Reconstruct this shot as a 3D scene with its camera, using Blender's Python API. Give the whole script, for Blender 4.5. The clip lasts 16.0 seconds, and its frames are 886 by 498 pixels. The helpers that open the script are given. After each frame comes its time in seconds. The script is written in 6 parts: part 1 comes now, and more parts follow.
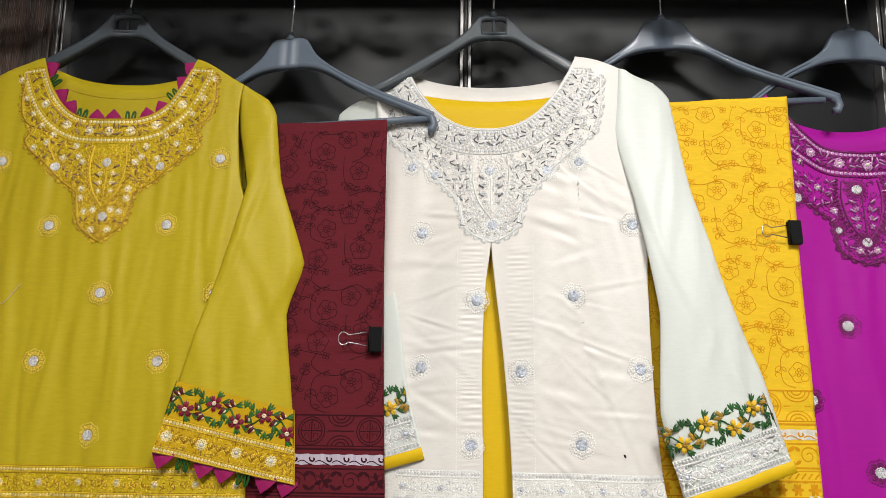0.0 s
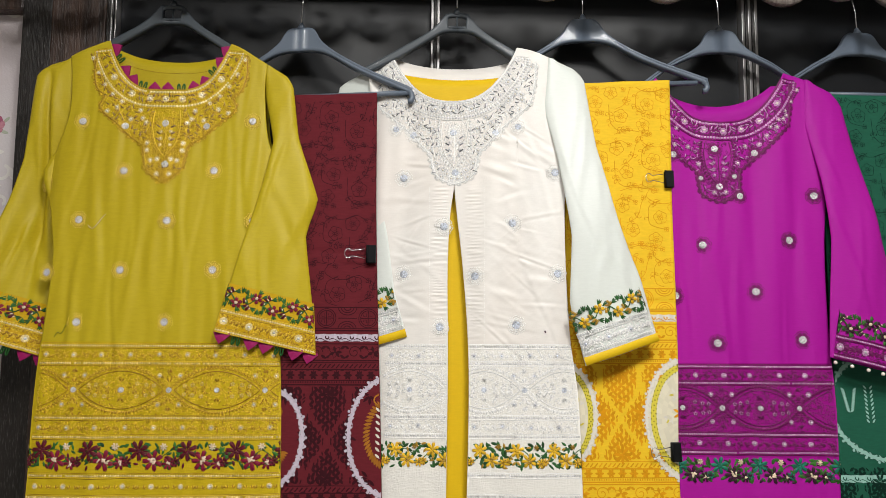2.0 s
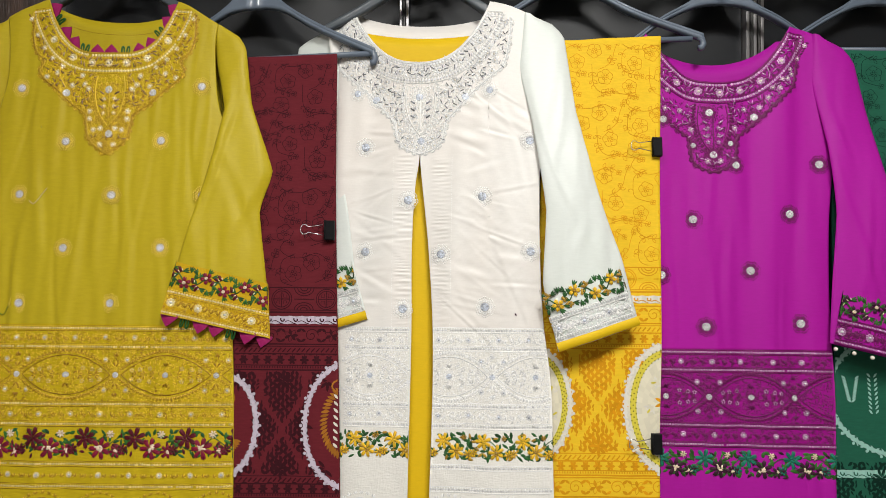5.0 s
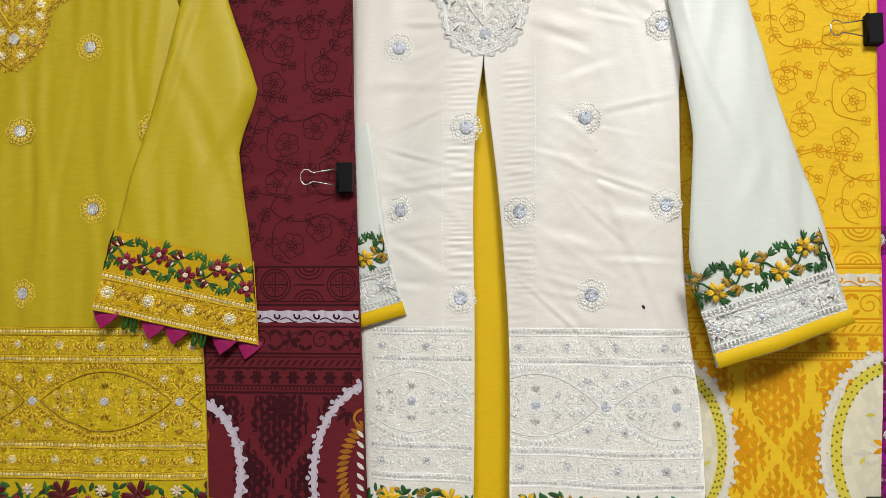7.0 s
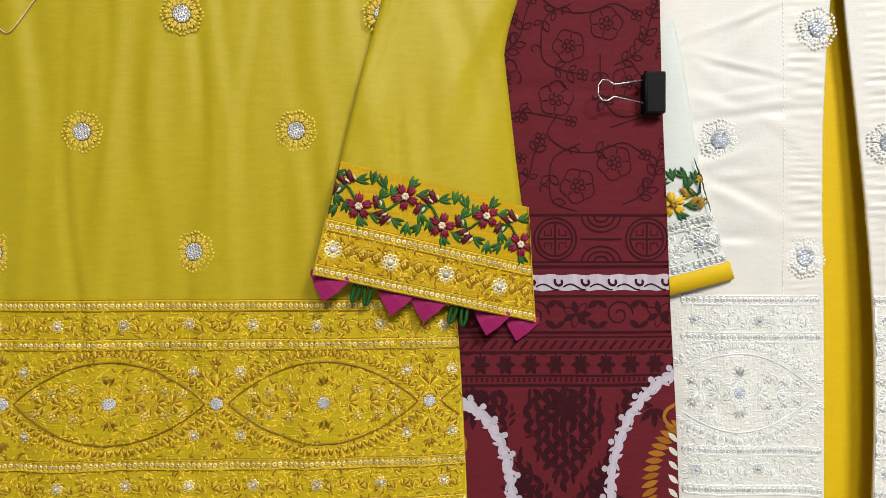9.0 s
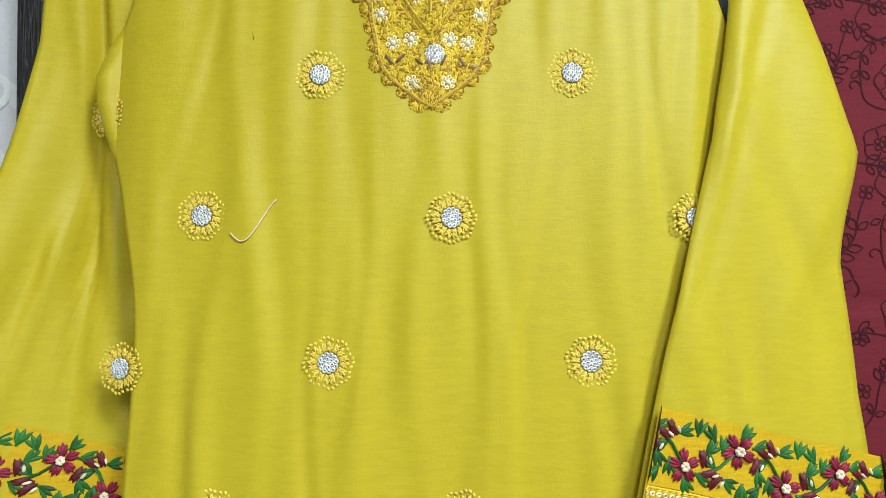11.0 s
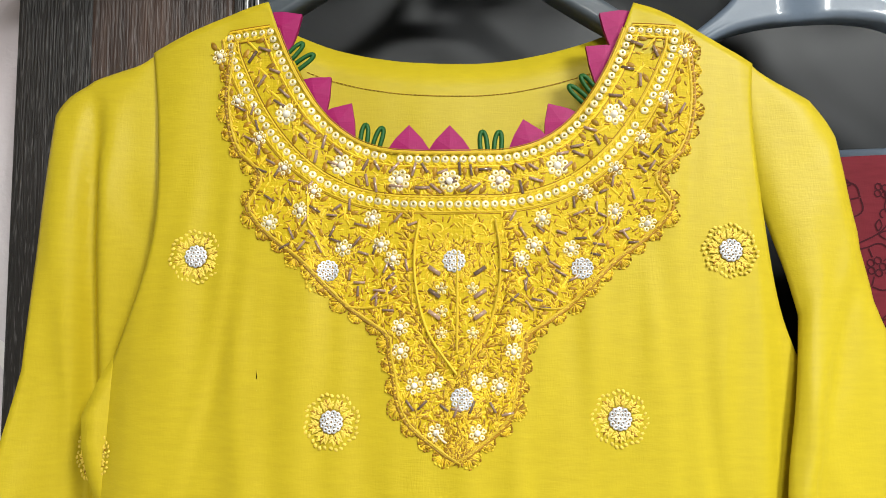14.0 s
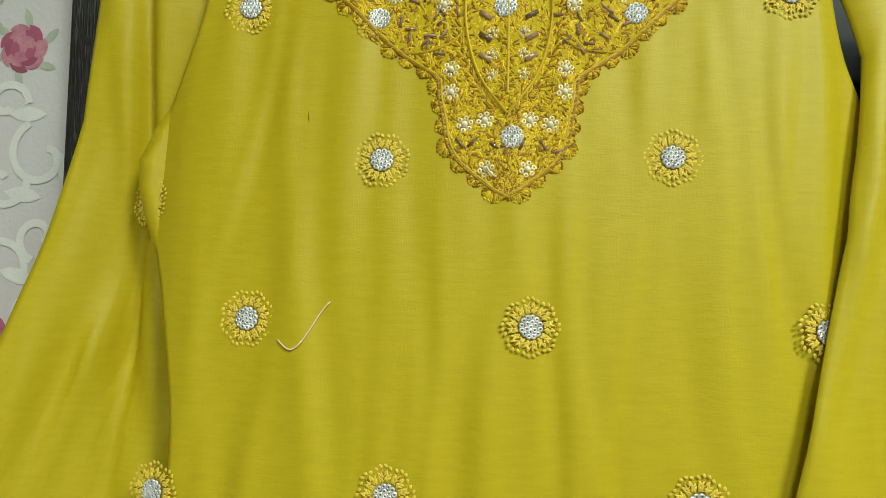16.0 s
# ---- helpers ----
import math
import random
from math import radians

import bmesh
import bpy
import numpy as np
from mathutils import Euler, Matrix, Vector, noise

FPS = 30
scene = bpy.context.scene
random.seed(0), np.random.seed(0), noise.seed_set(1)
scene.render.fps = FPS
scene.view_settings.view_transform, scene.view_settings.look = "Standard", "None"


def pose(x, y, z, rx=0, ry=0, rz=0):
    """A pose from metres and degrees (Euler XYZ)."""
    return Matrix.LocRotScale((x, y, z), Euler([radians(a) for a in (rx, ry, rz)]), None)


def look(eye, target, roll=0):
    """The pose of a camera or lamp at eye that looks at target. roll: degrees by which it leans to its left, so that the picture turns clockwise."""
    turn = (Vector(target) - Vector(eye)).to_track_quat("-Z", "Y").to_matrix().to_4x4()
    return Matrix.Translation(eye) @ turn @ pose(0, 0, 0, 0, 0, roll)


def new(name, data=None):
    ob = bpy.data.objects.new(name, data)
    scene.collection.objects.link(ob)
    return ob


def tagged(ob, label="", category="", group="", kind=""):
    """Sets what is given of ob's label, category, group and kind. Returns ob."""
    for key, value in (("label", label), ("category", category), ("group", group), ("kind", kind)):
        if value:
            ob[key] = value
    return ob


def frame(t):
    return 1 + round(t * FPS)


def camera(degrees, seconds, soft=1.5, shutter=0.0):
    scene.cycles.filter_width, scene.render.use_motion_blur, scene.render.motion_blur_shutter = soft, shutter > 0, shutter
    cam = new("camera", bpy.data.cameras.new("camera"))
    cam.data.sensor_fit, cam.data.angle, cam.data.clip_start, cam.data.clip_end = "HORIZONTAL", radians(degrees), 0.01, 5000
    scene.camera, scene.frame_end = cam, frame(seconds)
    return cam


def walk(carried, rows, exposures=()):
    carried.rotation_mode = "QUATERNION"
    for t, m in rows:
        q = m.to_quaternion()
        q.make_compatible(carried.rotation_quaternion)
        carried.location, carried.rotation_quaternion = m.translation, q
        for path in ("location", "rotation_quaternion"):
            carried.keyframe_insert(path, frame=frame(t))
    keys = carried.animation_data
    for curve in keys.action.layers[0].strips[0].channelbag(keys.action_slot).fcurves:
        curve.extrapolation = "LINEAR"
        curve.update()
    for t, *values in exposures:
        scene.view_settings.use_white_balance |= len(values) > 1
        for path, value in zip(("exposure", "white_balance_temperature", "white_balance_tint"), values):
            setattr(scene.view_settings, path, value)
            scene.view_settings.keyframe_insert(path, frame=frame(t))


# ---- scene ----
cam = camera(69.0, 16.0, 0.8)
METRES, EYE, TILT, LEAN, TURN = 2.6, 1.3, 13.0, 0.0, 0.0
# the garments lean out a little at the hem; path and garments share this lean
HANG = Matrix.Translation((0, 1.02, 1.72)) @ pose(0, 0, 0, -5) @ Matrix.Translation((0, -1.02, -1.72))
PATH = [
    (0, (0.024, 0.131, 1.329), (-0.025, 2.076, 1.795), 0.9),
    (0.5, (-0.026, 0.103, 1.332), (-0.055, 2.057, 1.759), 0.8),
    (1, (-0.05, -0.008, 1.305), (-0.046, 1.962, 1.647), 0.2),
    (1.5, (-0.019, -0.14, 1.255), (-0.012, 1.832, 1.592), -0.1),
    (2, (0.004, -0.207, 1.215), (0.075, 1.763, 1.551), 0.3),
    (2.5, (-0.023, -0.129, 1.227), (0.034, 1.83, 1.627), 1.2),
    (3, (-0.056, -0.031, 1.254), (-0.073, 1.917, 1.708), 0.8),
    (3.5, (-0.056, 0.008, 1.276), (-0.057, 1.961, 1.708), 1.0),
    (4, (0.035, -0.075, 1.27), (0.069, 1.881, 1.684), -0.2),
    (4.2, (0.094, -0.127, 1.249), (0.103, 1.834, 1.64), 0.5),
    (6.3, (0.119, 0.026, 1.277), (0.081, 2.025, 1.281), -0.3),
    (6.5, (0.079, 0.104, 1.265), (-0.021, 2.1, 1.328), -1.1),
    (7, (0.075, 0.297, 1.288), (-0.066, 2.289, 1.405), 0.0),
    (7.5, (0.019, 0.398, 1.281), (-0.208, 2.385, 1.299), 0.5),
    (8, (-0.074, 0.443, 1.276), (-0.15, 2.441, 1.33), 0.1),
    (8.5, (-0.183, 0.449, 1.288), (-0.171, 2.449, 1.293), -1.1),
    (9, (-0.286, 0.488, 1.284), (-0.221, 2.487, 1.277), 0.0),
    (9.5, (-0.361, 0.605, 1.317), (-0.328, 2.605, 1.319), 0.1),
    (9.7, (-0.391, 0.64, 1.325), (-0.367, 2.638, 1.416), -0.3),
    (11.8, (-0.5, 0.566, 1.512), (-0.481, 2.547, 1.787), 1.0),
    (12, (-0.502, 0.58, 1.541), (-0.441, 2.55, 1.883), 0.9),
    (12.5, (-0.508, 0.613, 1.599), (-0.481, 2.585, 1.929), 0.4),
    (13, (-0.508, 0.622, 1.628), (-0.485, 2.604, 1.893), 0.1),
    (13.5, (-0.504, 0.619, 1.624), (-0.544, 2.601, 1.892), 0.5),
    (14, (-0.497, 0.625, 1.617), (-0.536, 2.603, 1.911), 0.3),
    (14.5, (-0.503, 0.627, 1.607), (-0.498, 2.601, 1.928), 0.3),
    (15, (-0.494, 0.628, 1.603), (-0.517, 2.607, 1.889), 0.5),
    (15.5, (-0.493, 0.646, 1.536), (-0.534, 2.622, 1.845), 0.8),
    (16, (-0.505, 0.646, 1.465), (-0.65, 2.621, 1.741), 1.6),
]
EXPOSURES = [(0.0, 0.05, 6500, 10), (4.2, 0.08, 6500, 10), (6.4, -0.04, 6500, 8), (7.6, -0.10, 6500, 8), (9.2, 0.30, 6400, 7), (9.7, 0.7, 5700, 0), (12.0, 0.6, 5500, -4), (12.6, 0.82, 6300, 6), (15.0, 0.82, 6300, 6), (15.5, 0.48, 4850, 6), (16.0, 0.19, 6400, -14)]
walk(cam, [(t, HANG @ look(eye, target, roll)) for t, eye, target, roll in PATH], EXPOSURES)

# ---- light ----
world = bpy.data.worlds.new("world")
world.use_nodes = True
scene.world = world
world.node_tree.nodes["Background"].inputs[0].default_value = (0.9, 0.95, 1.0, 1)
world.node_tree.nodes["Background"].inputs[1].default_value = 0.02


def area_lamp(name, at, target, sx, sy, watts, colour):
    data = bpy.data.lights.new(name, "AREA")
    data.shape, data.size, data.size_y, data.energy, data.color = "RECTANGLE", sx, sy, watts, colour
    ob = new(name, data)
    ob.matrix_world = look(at, target)
    return ob


area_lamp("ceiling_lamp", (0.50, -0.40, 2.735), (0.50, -0.35, 0), 0.50, 0.50, 42, (1.0, 0.985, 0.95))
area_lamp("ceiling_lamp", (-0.35, -1.00, 2.735), (-0.35, -0.95, 0), 0.50, 0.50, 28, (1.0, 0.985, 0.95))


# ---- materials ----
def nodes_of(name):
    m = bpy.data.materials.new(name)
    m.use_nodes = True
    t = m.node_tree
    return m, t, t.nodes["Principled BSDF"]


def link_noise(t, scale, detail=3.0, stretch=(1, 1, 1), rough=0.55):
    co = t.nodes.new("ShaderNodeTexCoord")
    mp = t.nodes.new("ShaderNodeMapping")
    mp.inputs["Scale"].default_value = stretch
    nz = t.nodes.new("ShaderNodeTexNoise")
    nz.inputs["Scale"].default_value = scale
    nz.inputs["Detail"].default_value = detail
    nz.inputs["Roughness"].default_value = rough
    t.links.new(co.outputs["Object"], mp.inputs["Vector"])
    t.links.new(mp.outputs["Vector"], nz.inputs["Vector"])
    return nz


def ramp(t, src, a, b, lo=0.3, hi=0.7):
    r = t.nodes.new("ShaderNodeValToRGB")
    r.color_ramp.elements[0].position, r.color_ramp.elements[1].position = lo, hi
    r.color_ramp.elements[0].color, r.color_ramp.elements[1].color = (*a, 1), (*b, 1)
    t.links.new(src, r.inputs["Fac"])
    return r


def bump(t, b, src, strength, distance):
    n = t.nodes.new("ShaderNodeBump")
    n.inputs["Strength"].default_value, n.inputs["Distance"].default_value = strength, distance
    t.links.new(src, n.inputs["Height"])
    t.links.new(n.outputs["Normal"], b.inputs["Normal"])
    return n


def shade(c, k):
    return tuple(min(1.0, v * k) for v in c)


def fabric(name, colour, rough=0.6, sheen=0.25, weave=900.0, slub=0.12, relief=0.00022, gloss=0.3, tint=None):
    """Woven cloth: slubs along the threads, soft blotches, a fine weave in relief."""
    m, t, b = nodes_of(name)
    slubs = link_noise(t, 70, 4, (1, 1, 5))
    blot = link_noise(t, 5, 3, (1, 1, 0.6))
    warp = link_noise(t, weave, 1, (1, 1, 0.18))
    weft = link_noise(t, weave, 1, (0.18, 1, 1))
    r1 = ramp(t, slubs.outputs["Fac"], shade(colour, 1 - slub), shade(colour, 1 + slub), 0.3, 0.7)
    r2 = ramp(t, blot.outputs["Fac"], tint or shade(colour, 0.9), colour, 0.35, 0.65)
    mix = t.nodes.new("ShaderNodeMix")
    mix.data_type = "RGBA"
    mix.inputs[0].default_value = 0.45
    t.links.new(r1.outputs["Color"], mix.inputs[6])
    t.links.new(r2.outputs["Color"], mix.inputs[7])
    t.links.new(mix.outputs[2], b.inputs["Base Color"])
    add = t.nodes.new("ShaderNodeMath")
    add.operation = "ADD"
    t.links.new(warp.outputs["Fac"], add.inputs[0])
    t.links.new(weft.outputs["Fac"], add.inputs[1])
    add2 = t.nodes.new("ShaderNodeMath")
    add2.operation = "ADD"
    t.links.new(add.outputs[0], add2.inputs[0])
    t.links.new(slubs.outputs["Fac"], add2.inputs[1])
    bump(t, b, add2.outputs[0], 0.3, relief)
    b.inputs["Roughness"].default_value = rough
    b.inputs["Specular IOR Level"].default_value = gloss
    b.inputs["Sheen Weight"].default_value = sheen
    b.inputs["Sheen Roughness"].default_value = 0.4
    b.inputs["Sheen Tint"].default_value = (*shade(colour, 1.3), 1)
    return m


def thread(name, colour, rough=0.45, metal=0.0, vary=0.25):
    """Embroidery thread: each stitch a little lighter or darker, fine strands in relief."""
    m, t, b = nodes_of(name)
    geo = t.nodes.new("ShaderNodeNewGeometry")
    r = ramp(t, geo.outputs["Random Per Island"], shade(colour, 1 - vary), shade(colour, 1 + vary), 0.0, 1.0)
    t.links.new(r.outputs["Color"], b.inputs["Base Color"])
    nz = link_noise(t, 1500, 2)
    bump(t, b, nz.outputs["Fac"], 0.4, 0.0004)
    b.inputs["Roughness"].default_value = rough
    b.inputs["Metallic"].default_value = metal
    b.inputs["Specular IOR Level"].default_value = 0.3
    return m


def shiny(name, colour, rough, metal, coat=0.0, vary=0.2):
    m, t, b = nodes_of(name)
    b.inputs["Specular IOR Level"].default_value = 0.15 if rough > 0.6 else 0.5
    geo = t.nodes.new("ShaderNodeNewGeometry")
    r = ramp(t, geo.outputs["Random Per Island"], shade(colour, 1 - vary), shade(colour, 1 + vary), 0.0, 1.0)
    t.links.new(r.outputs["Color"], b.inputs["Base Color"])
    b.inputs["Roughness"].default_value = rough
    b.inputs["Metallic"].default_value = metal
    b.inputs["Coat Weight"].default_value = coat
    return m


def wood(name, dark, light, scale=9.0, rough=0.4, pores=0.0):
    m, t, b = nodes_of(name)
    grain = link_noise(t, scale, 6, (9, 9, 0.45), 0.65)
    fine = link_noise(t, 160, 3, (4, 4, 0.12))
    r = ramp(t, grain.outputs["Fac"], dark, light, 0.35, 0.72)
    colour = r.outputs["Color"]
    if pores:
        # short pale flecks along the grain
        flecks = link_noise(t, 300, 2, (1.6, 1.6, 0.16), 0.6)
        p = ramp(t, flecks.outputs["Fac"], (0, 0, 0), (pores, pores, pores), 0.56, 0.70)
        mix = t.nodes.new("ShaderNodeMix")
        mix.data_type = "RGBA"
        mix.inputs[7].default_value = (0.42, 0.39, 0.38, 1)
        t.links.new(p.outputs["Color"], mix.inputs[0])
        t.links.new(colour, mix.inputs[6])
        colour = mix.outputs[2]
    t.links.new(colour, b.inputs["Base Color"])
    add = t.nodes.new("ShaderNodeMath")
    add.operation = "ADD"
    t.links.new(grain.outputs["Fac"], add.inputs[0])
    t.links.new(fine.outputs["Fac"], add.inputs[1])
    bump(t, b, add.outputs[0], 0.5, 0.002)
    b.inputs["Roughness"].default_value = rough
    return m


def plaster(name, a, b2, scale=4.0, rough=0.8, relief=0.002):
    m, t, b = nodes_of(name)
    nz = link_noise(t, scale, 6)
    r = ramp(t, nz.outputs["Fac"], a, b2, 0.3, 0.7)
    t.links.new(r.outputs["Color"], b.inputs["Base Color"])
    fine = link_noise(t, 220, 3)
    bump(t, b, fine.outputs["Fac"], 0.25, relief)
    b.inputs["Roughness"].default_value = rough
    return m


YELLOW = (0.49, 0.380, 0.013)
M_YELLOW = fabric("mustard_cloth", YELLOW, 0.48, 0.0, slub=0.07, gloss=0.25, tint=(0.45, 0.325, 0.010))
M_IVORY = fabric("ivory_satin", (0.77, 0.745, 0.71), 0.44, 0.0, slub=0.04, gloss=0.40, tint=(0.765, 0.685, 0.62))
M_IVORY_SLEEVE = fabric("ivory_sleeve_satin", (0.70, 0.73, 0.70), 0.44, 0.0, slub=0.04, gloss=0.40, tint=(0.66, 0.71, 0.65))
M_MAGENTA = fabric("magenta_cloth", (0.38, 0.006, 0.30), 0.6, 0.05, slub=0.06, gloss=0.2)
M_MAROON = fabric("maroon_cotton", (0.125, 0.013, 0.020), 0.8, 0.06, weave=700, slub=0.16, gloss=0.15)
M_LINING = fabric("yellow_lining", (0.74, 0.48, 0.004), 0.65, 0.03, slub=0.05)
M_SUNNY = fabric("sunny_yellow_cotton", (0.82, 0.52, 0.016), 0.75, 0.03, weave=700, slub=0.09)
M_GREEN_CLOTH = fabric("bottle_green_cotton", (0.008, 0.095, 0.055), 0.75, 0.03, slub=0.15)
M_PINK_TAB = fabric("plum_tab_cloth", (0.30, 0.006, 0.10), 0.6, 0.05)

M_GOLD = thread("gold_thread", (0.66, 0.45, 0.022), 0.48, 0.05, 0.22)
M_PALEGOLD = thread("pale_gold_thread", (0.72, 0.53, 0.07), 0.5, 0.0, 0.15)
# brown-gold outline thread, darkened to carry the shade in gaps between stitches
M_GOLD_DK = thread("old_gold_thread_and_gap_shade", (0.30, 0.155, 0.006), 0.40, 0.05, 0.25)
M_SILVERTHREAD = thread("ivory_thread", (0.82, 0.81, 0.78), 0.4, 0.05, 0.12)
M_SILVER_DK = thread("silver_grey_thread", (0.66, 0.66, 0.66), 0.35, 0.1, 0.2)
M_PLUMTHREAD = thread("plum_thread", (0.17, 0.004, 0.105), 0.45)
M_PLUM_DK = thread("dark_plum_thread", (0.11, 0.003, 0.068), 0.45)
M_RED = thread("wine_red_thread", (0.095, 0.004, 0.012), 0.5)
M_CRIMSON = thread("crimson_thread", (0.20, 0.006, 0.030), 0.5)
M_GREEN = thread("leaf_green_thread", (0.026, 0.105, 0.014), 0.5, 0, 0.5)
M_TEAL = thread("teal_thread", (0.008, 0.15, 0.095), 0.5, 0, 0.4)
M_CREAM = thread("cream_thread", (0.74, 0.60, 0.44), 0.55, 0, 0.15)
M_SUNTHREAD = thread("sun_yellow_thread", (0.72, 0.44, 0.02), 0.5)
M_AMBER = thread("amber_thread", (0.38, 0.22, 0.025), 0.5)
M_DEEPGREEN = thread("deep_green_thread", (0.02, 0.085, 0.02), 0.5, 0, 0.5)
M_INK = thread("dark_plum_ink_thread", (0.035, 0.006, 0.02), 0.55)

M_SEQUIN = shiny("silver_sequin", (0.66, 0.66, 0.67), 0.32, 0.4, 0.3)
M_SEQUIN_GOLD = shiny("pale_gold_sequin", (0.80, 0.68, 0.38), 0.32, 0.35, 0.3)
M_SEQUIN_HEM = shiny("old_gold_sequin", (0.76, 0.60, 0.24), 0.30, 0.35, 0.3, 0.3)
M_SEQUIN_COOL = shiny("pale_blue_silver_sequin", (0.62, 0.66, 0.74), 0.28, 0.5, 0.3, 0.3)
M_BUGLE_GREY = shiny("grey_glass_bugle", (0.36, 0.37, 0.40), 0.2, 0.5, 0.5, 0.5)
M_SEQUIN_PINK = shiny("rosy_sequin", (0.58, 0.32, 0.54), 0.3, 0.4, 0.3)
M_PEARL = shiny("pearl_bead", (0.85, 0.80, 0.70), 0.2, 0.0, 0.8, 0.08)
M_BUGLE = shiny("smoky_glass_bugle", (0.36, 0.24, 0.18), 0.14, 0.45, 0.6, 0.55)
M_PRINT_MAROON = shiny("dark_print", (0.038, 0.005, 0.009), 0.8, 0, 0, 0.1)
M_PRINT_ORANGE = shiny("orange_print", (0.66, 0.29, 0.006), 0.75, 0, 0, 0.1)
M_PRINT_LILAC = shiny("pale_lilac_print", (0.50, 0.44, 0.52), 0.75, 0, 0, 0.1)
M_PRINT_WHITE = shiny("white_print", (0.68, 0.64, 0.56), 0.75, 0, 0, 0.08)
M_PRINT_RUST = shiny("rust_gold_print", (0.33, 0.125, 0.014), 0.75, 0, 0, 0.2)
M_PRINT_LIME = shiny("olive_print", (0.20, 0.19, 0.012), 0.75, 0, 0, 0.2)
M_PRINT_AQUA = shiny("pale_aqua_print", (0.28, 0.50, 0.43), 0.75, 0, 0, 0.1)

M_PRINT_CREAM = shiny("cream_print", (0.70, 0.65, 0.50), 0.75, 0, 0, 0.08)
M_PRINT_LEMON = shiny("lemon_print", (0.62, 0.52, 0.06), 0.75, 0, 0, 0.12)
M_PRINT_GREEN = shiny("dark_green_print", (0.002, 0.022, 0.014), 0.75, 0, 0, 0.1)
M_ROSE_DEEP = shiny("deep_rose_print", (0.36, 0.10, 0.17), 0.7, 0, 0, 0.25)

M_HANGER = shiny("charcoal_plastic", (0.050, 0.062, 0.074), 0.55, 0.0, 0.12, 0.0)
# the same grey plastic, with bluish reflected light put into its base colour
M_HANGER_LIT = shiny("charcoal_plastic_lit", (0.115, 0.145, 0.190), 0.45, 0.0, 0.2, 0.0)
for _m in (M_HANGER, M_HANGER_LIT):
    _t = _m.node_tree
    bump(_t, _t.nodes["Principled BSDF"], link_noise(_t, 220, 4).outputs["Fac"], 0.25, 0.0006)
M_STEEL = shiny("steel_wire", (0.55, 0.56, 0.58), 0.25, 1.0, 0, 0.05)
M_CLIP = shiny("black_enamel", (0.004, 0.004, 0.005), 0.62, 0.0, 0.0, 0.0)
M_WOOD = wood("dark_walnut", (0.016, 0.008, 0.006), (0.085, 0.048, 0.034), rough=0.42, pores=0.15)
M_WOOD_BLACK = wood("black_stained_wood", (0.006, 0.005, 0.004), (0.020, 0.015, 0.013), rough=0.45, pores=0.20)
# dark walnut grain, both tones raised to put the carving's highlights into its colour
M_CARVED = wood("carved_walnut_lit", (0.11, 0.092, 0.083), (0.30, 0.26, 0.24), 30, 0.26)
M_GLASS = shiny("black_glass", (0.004, 0.005, 0.007), 0.4, 0.0, 0.0, 0.0)
M_GLASS.node_tree.nodes["Principled BSDF"].inputs["Specular IOR Level"].default_value = 0.4
_t = M_GLASS.node_tree
_r = ramp(_t, link_noise(_t, 4, 4).outputs["Fac"], (0.38, 0.38, 0.38), (0.60, 0.60, 0.60), 0.3, 0.7)
_t.links.new(_r.outputs["Color"], _t.nodes["Principled BSDF"].inputs["Roughness"])
M_BEAD_TRIM = shiny("silvered_trim", (0.30, 0.29, 0.29), 0.3, 0.6, 0.2, 0.3)
M_PAPER = plaster("blush_wallpaper", (0.60, 0.53, 0.55), (0.70, 0.66, 0.68), 3.5, 0.6)
M_PAPER_SCROLL = plaster("pearl_scroll_print", (0.72, 0.69, 0.67), (0.80, 0.77, 0.75), 30, 0.45)
M_ROSE = plaster("rose_print", (0.42, 0.13, 0.20), (0.58, 0.27, 0.33), 90, 0.7)
M_ROSE_LEAF = plaster("sage_print", (0.36, 0.40, 0.30), (0.48, 0.52, 0.42), 60, 0.7)
M_WALL = plaster("shop_wall_paint", (0.36, 0.35, 0.33), (0.44, 0.43, 0.41))
M_CEIL = plaster("ceiling_paint", (0.74, 0.74, 0.72), (0.80, 0.80, 0.78))
M_FLOOR = plaster("floor_stone", (0.30, 0.27, 0.24), (0.42, 0.39, 0.35), 6, 0.35)
M_DIFFUSER, _t, _b = nodes_of("lamp_diffuser")
_b.inputs["Emission Color"].default_value = (1, 0.985, 0.95, 1)
_b.inputs["Emission Strength"].default_value = 3.0
M_FRAME_WHITE = plaster("white_metal", (0.70, 0.70, 0.70), (0.76, 0.76, 0.76), 8, 0.4)

# ---- mesh helpers ----
ORIGIN = {}


def thing(name, at, label, category, group="", leaning=True):
    """An Empty at the thing's base point; garments lean by HANG."""
    ob = tagged(new(name), label, category, group)
    ob.empty_display_size = 0.05
    ob.matrix_world = (HANG if leaning else Matrix()) @ Matrix.Translation(at)
    ORIGIN[ob] = Vector(at)
    return ob


def mesh_part(name, verts, faces, mats, parent=None, label="", slots=None, smooth=True):
    """One mesh object from arrays in the building coordinates, under a thing or a part."""
    at = ORIGIN.get(parent, Vector((0, 0, 0)))
    v = np.asarray(verts, dtype=float) - np.array(at)
    me = bpy.data.meshes.new(name)
    me.from_pydata(v.tolist(), [], faces)
    for m in (mats if isinstance(mats, (list, tuple)) else [mats]):
        me.materials.append(m)
    if slots is not None:
        me.polygons.foreach_set("material_index", np.asarray(slots, dtype=np.int32))
    me.polygons.foreach_set("use_smooth", np.full(len(me.polygons), smooth))
    me.update()
    ob = new(name, me)
    if parent:
        ob.parent = parent
        ORIGIN[ob] = at
    if label:
        tagged(ob, label)
    return ob


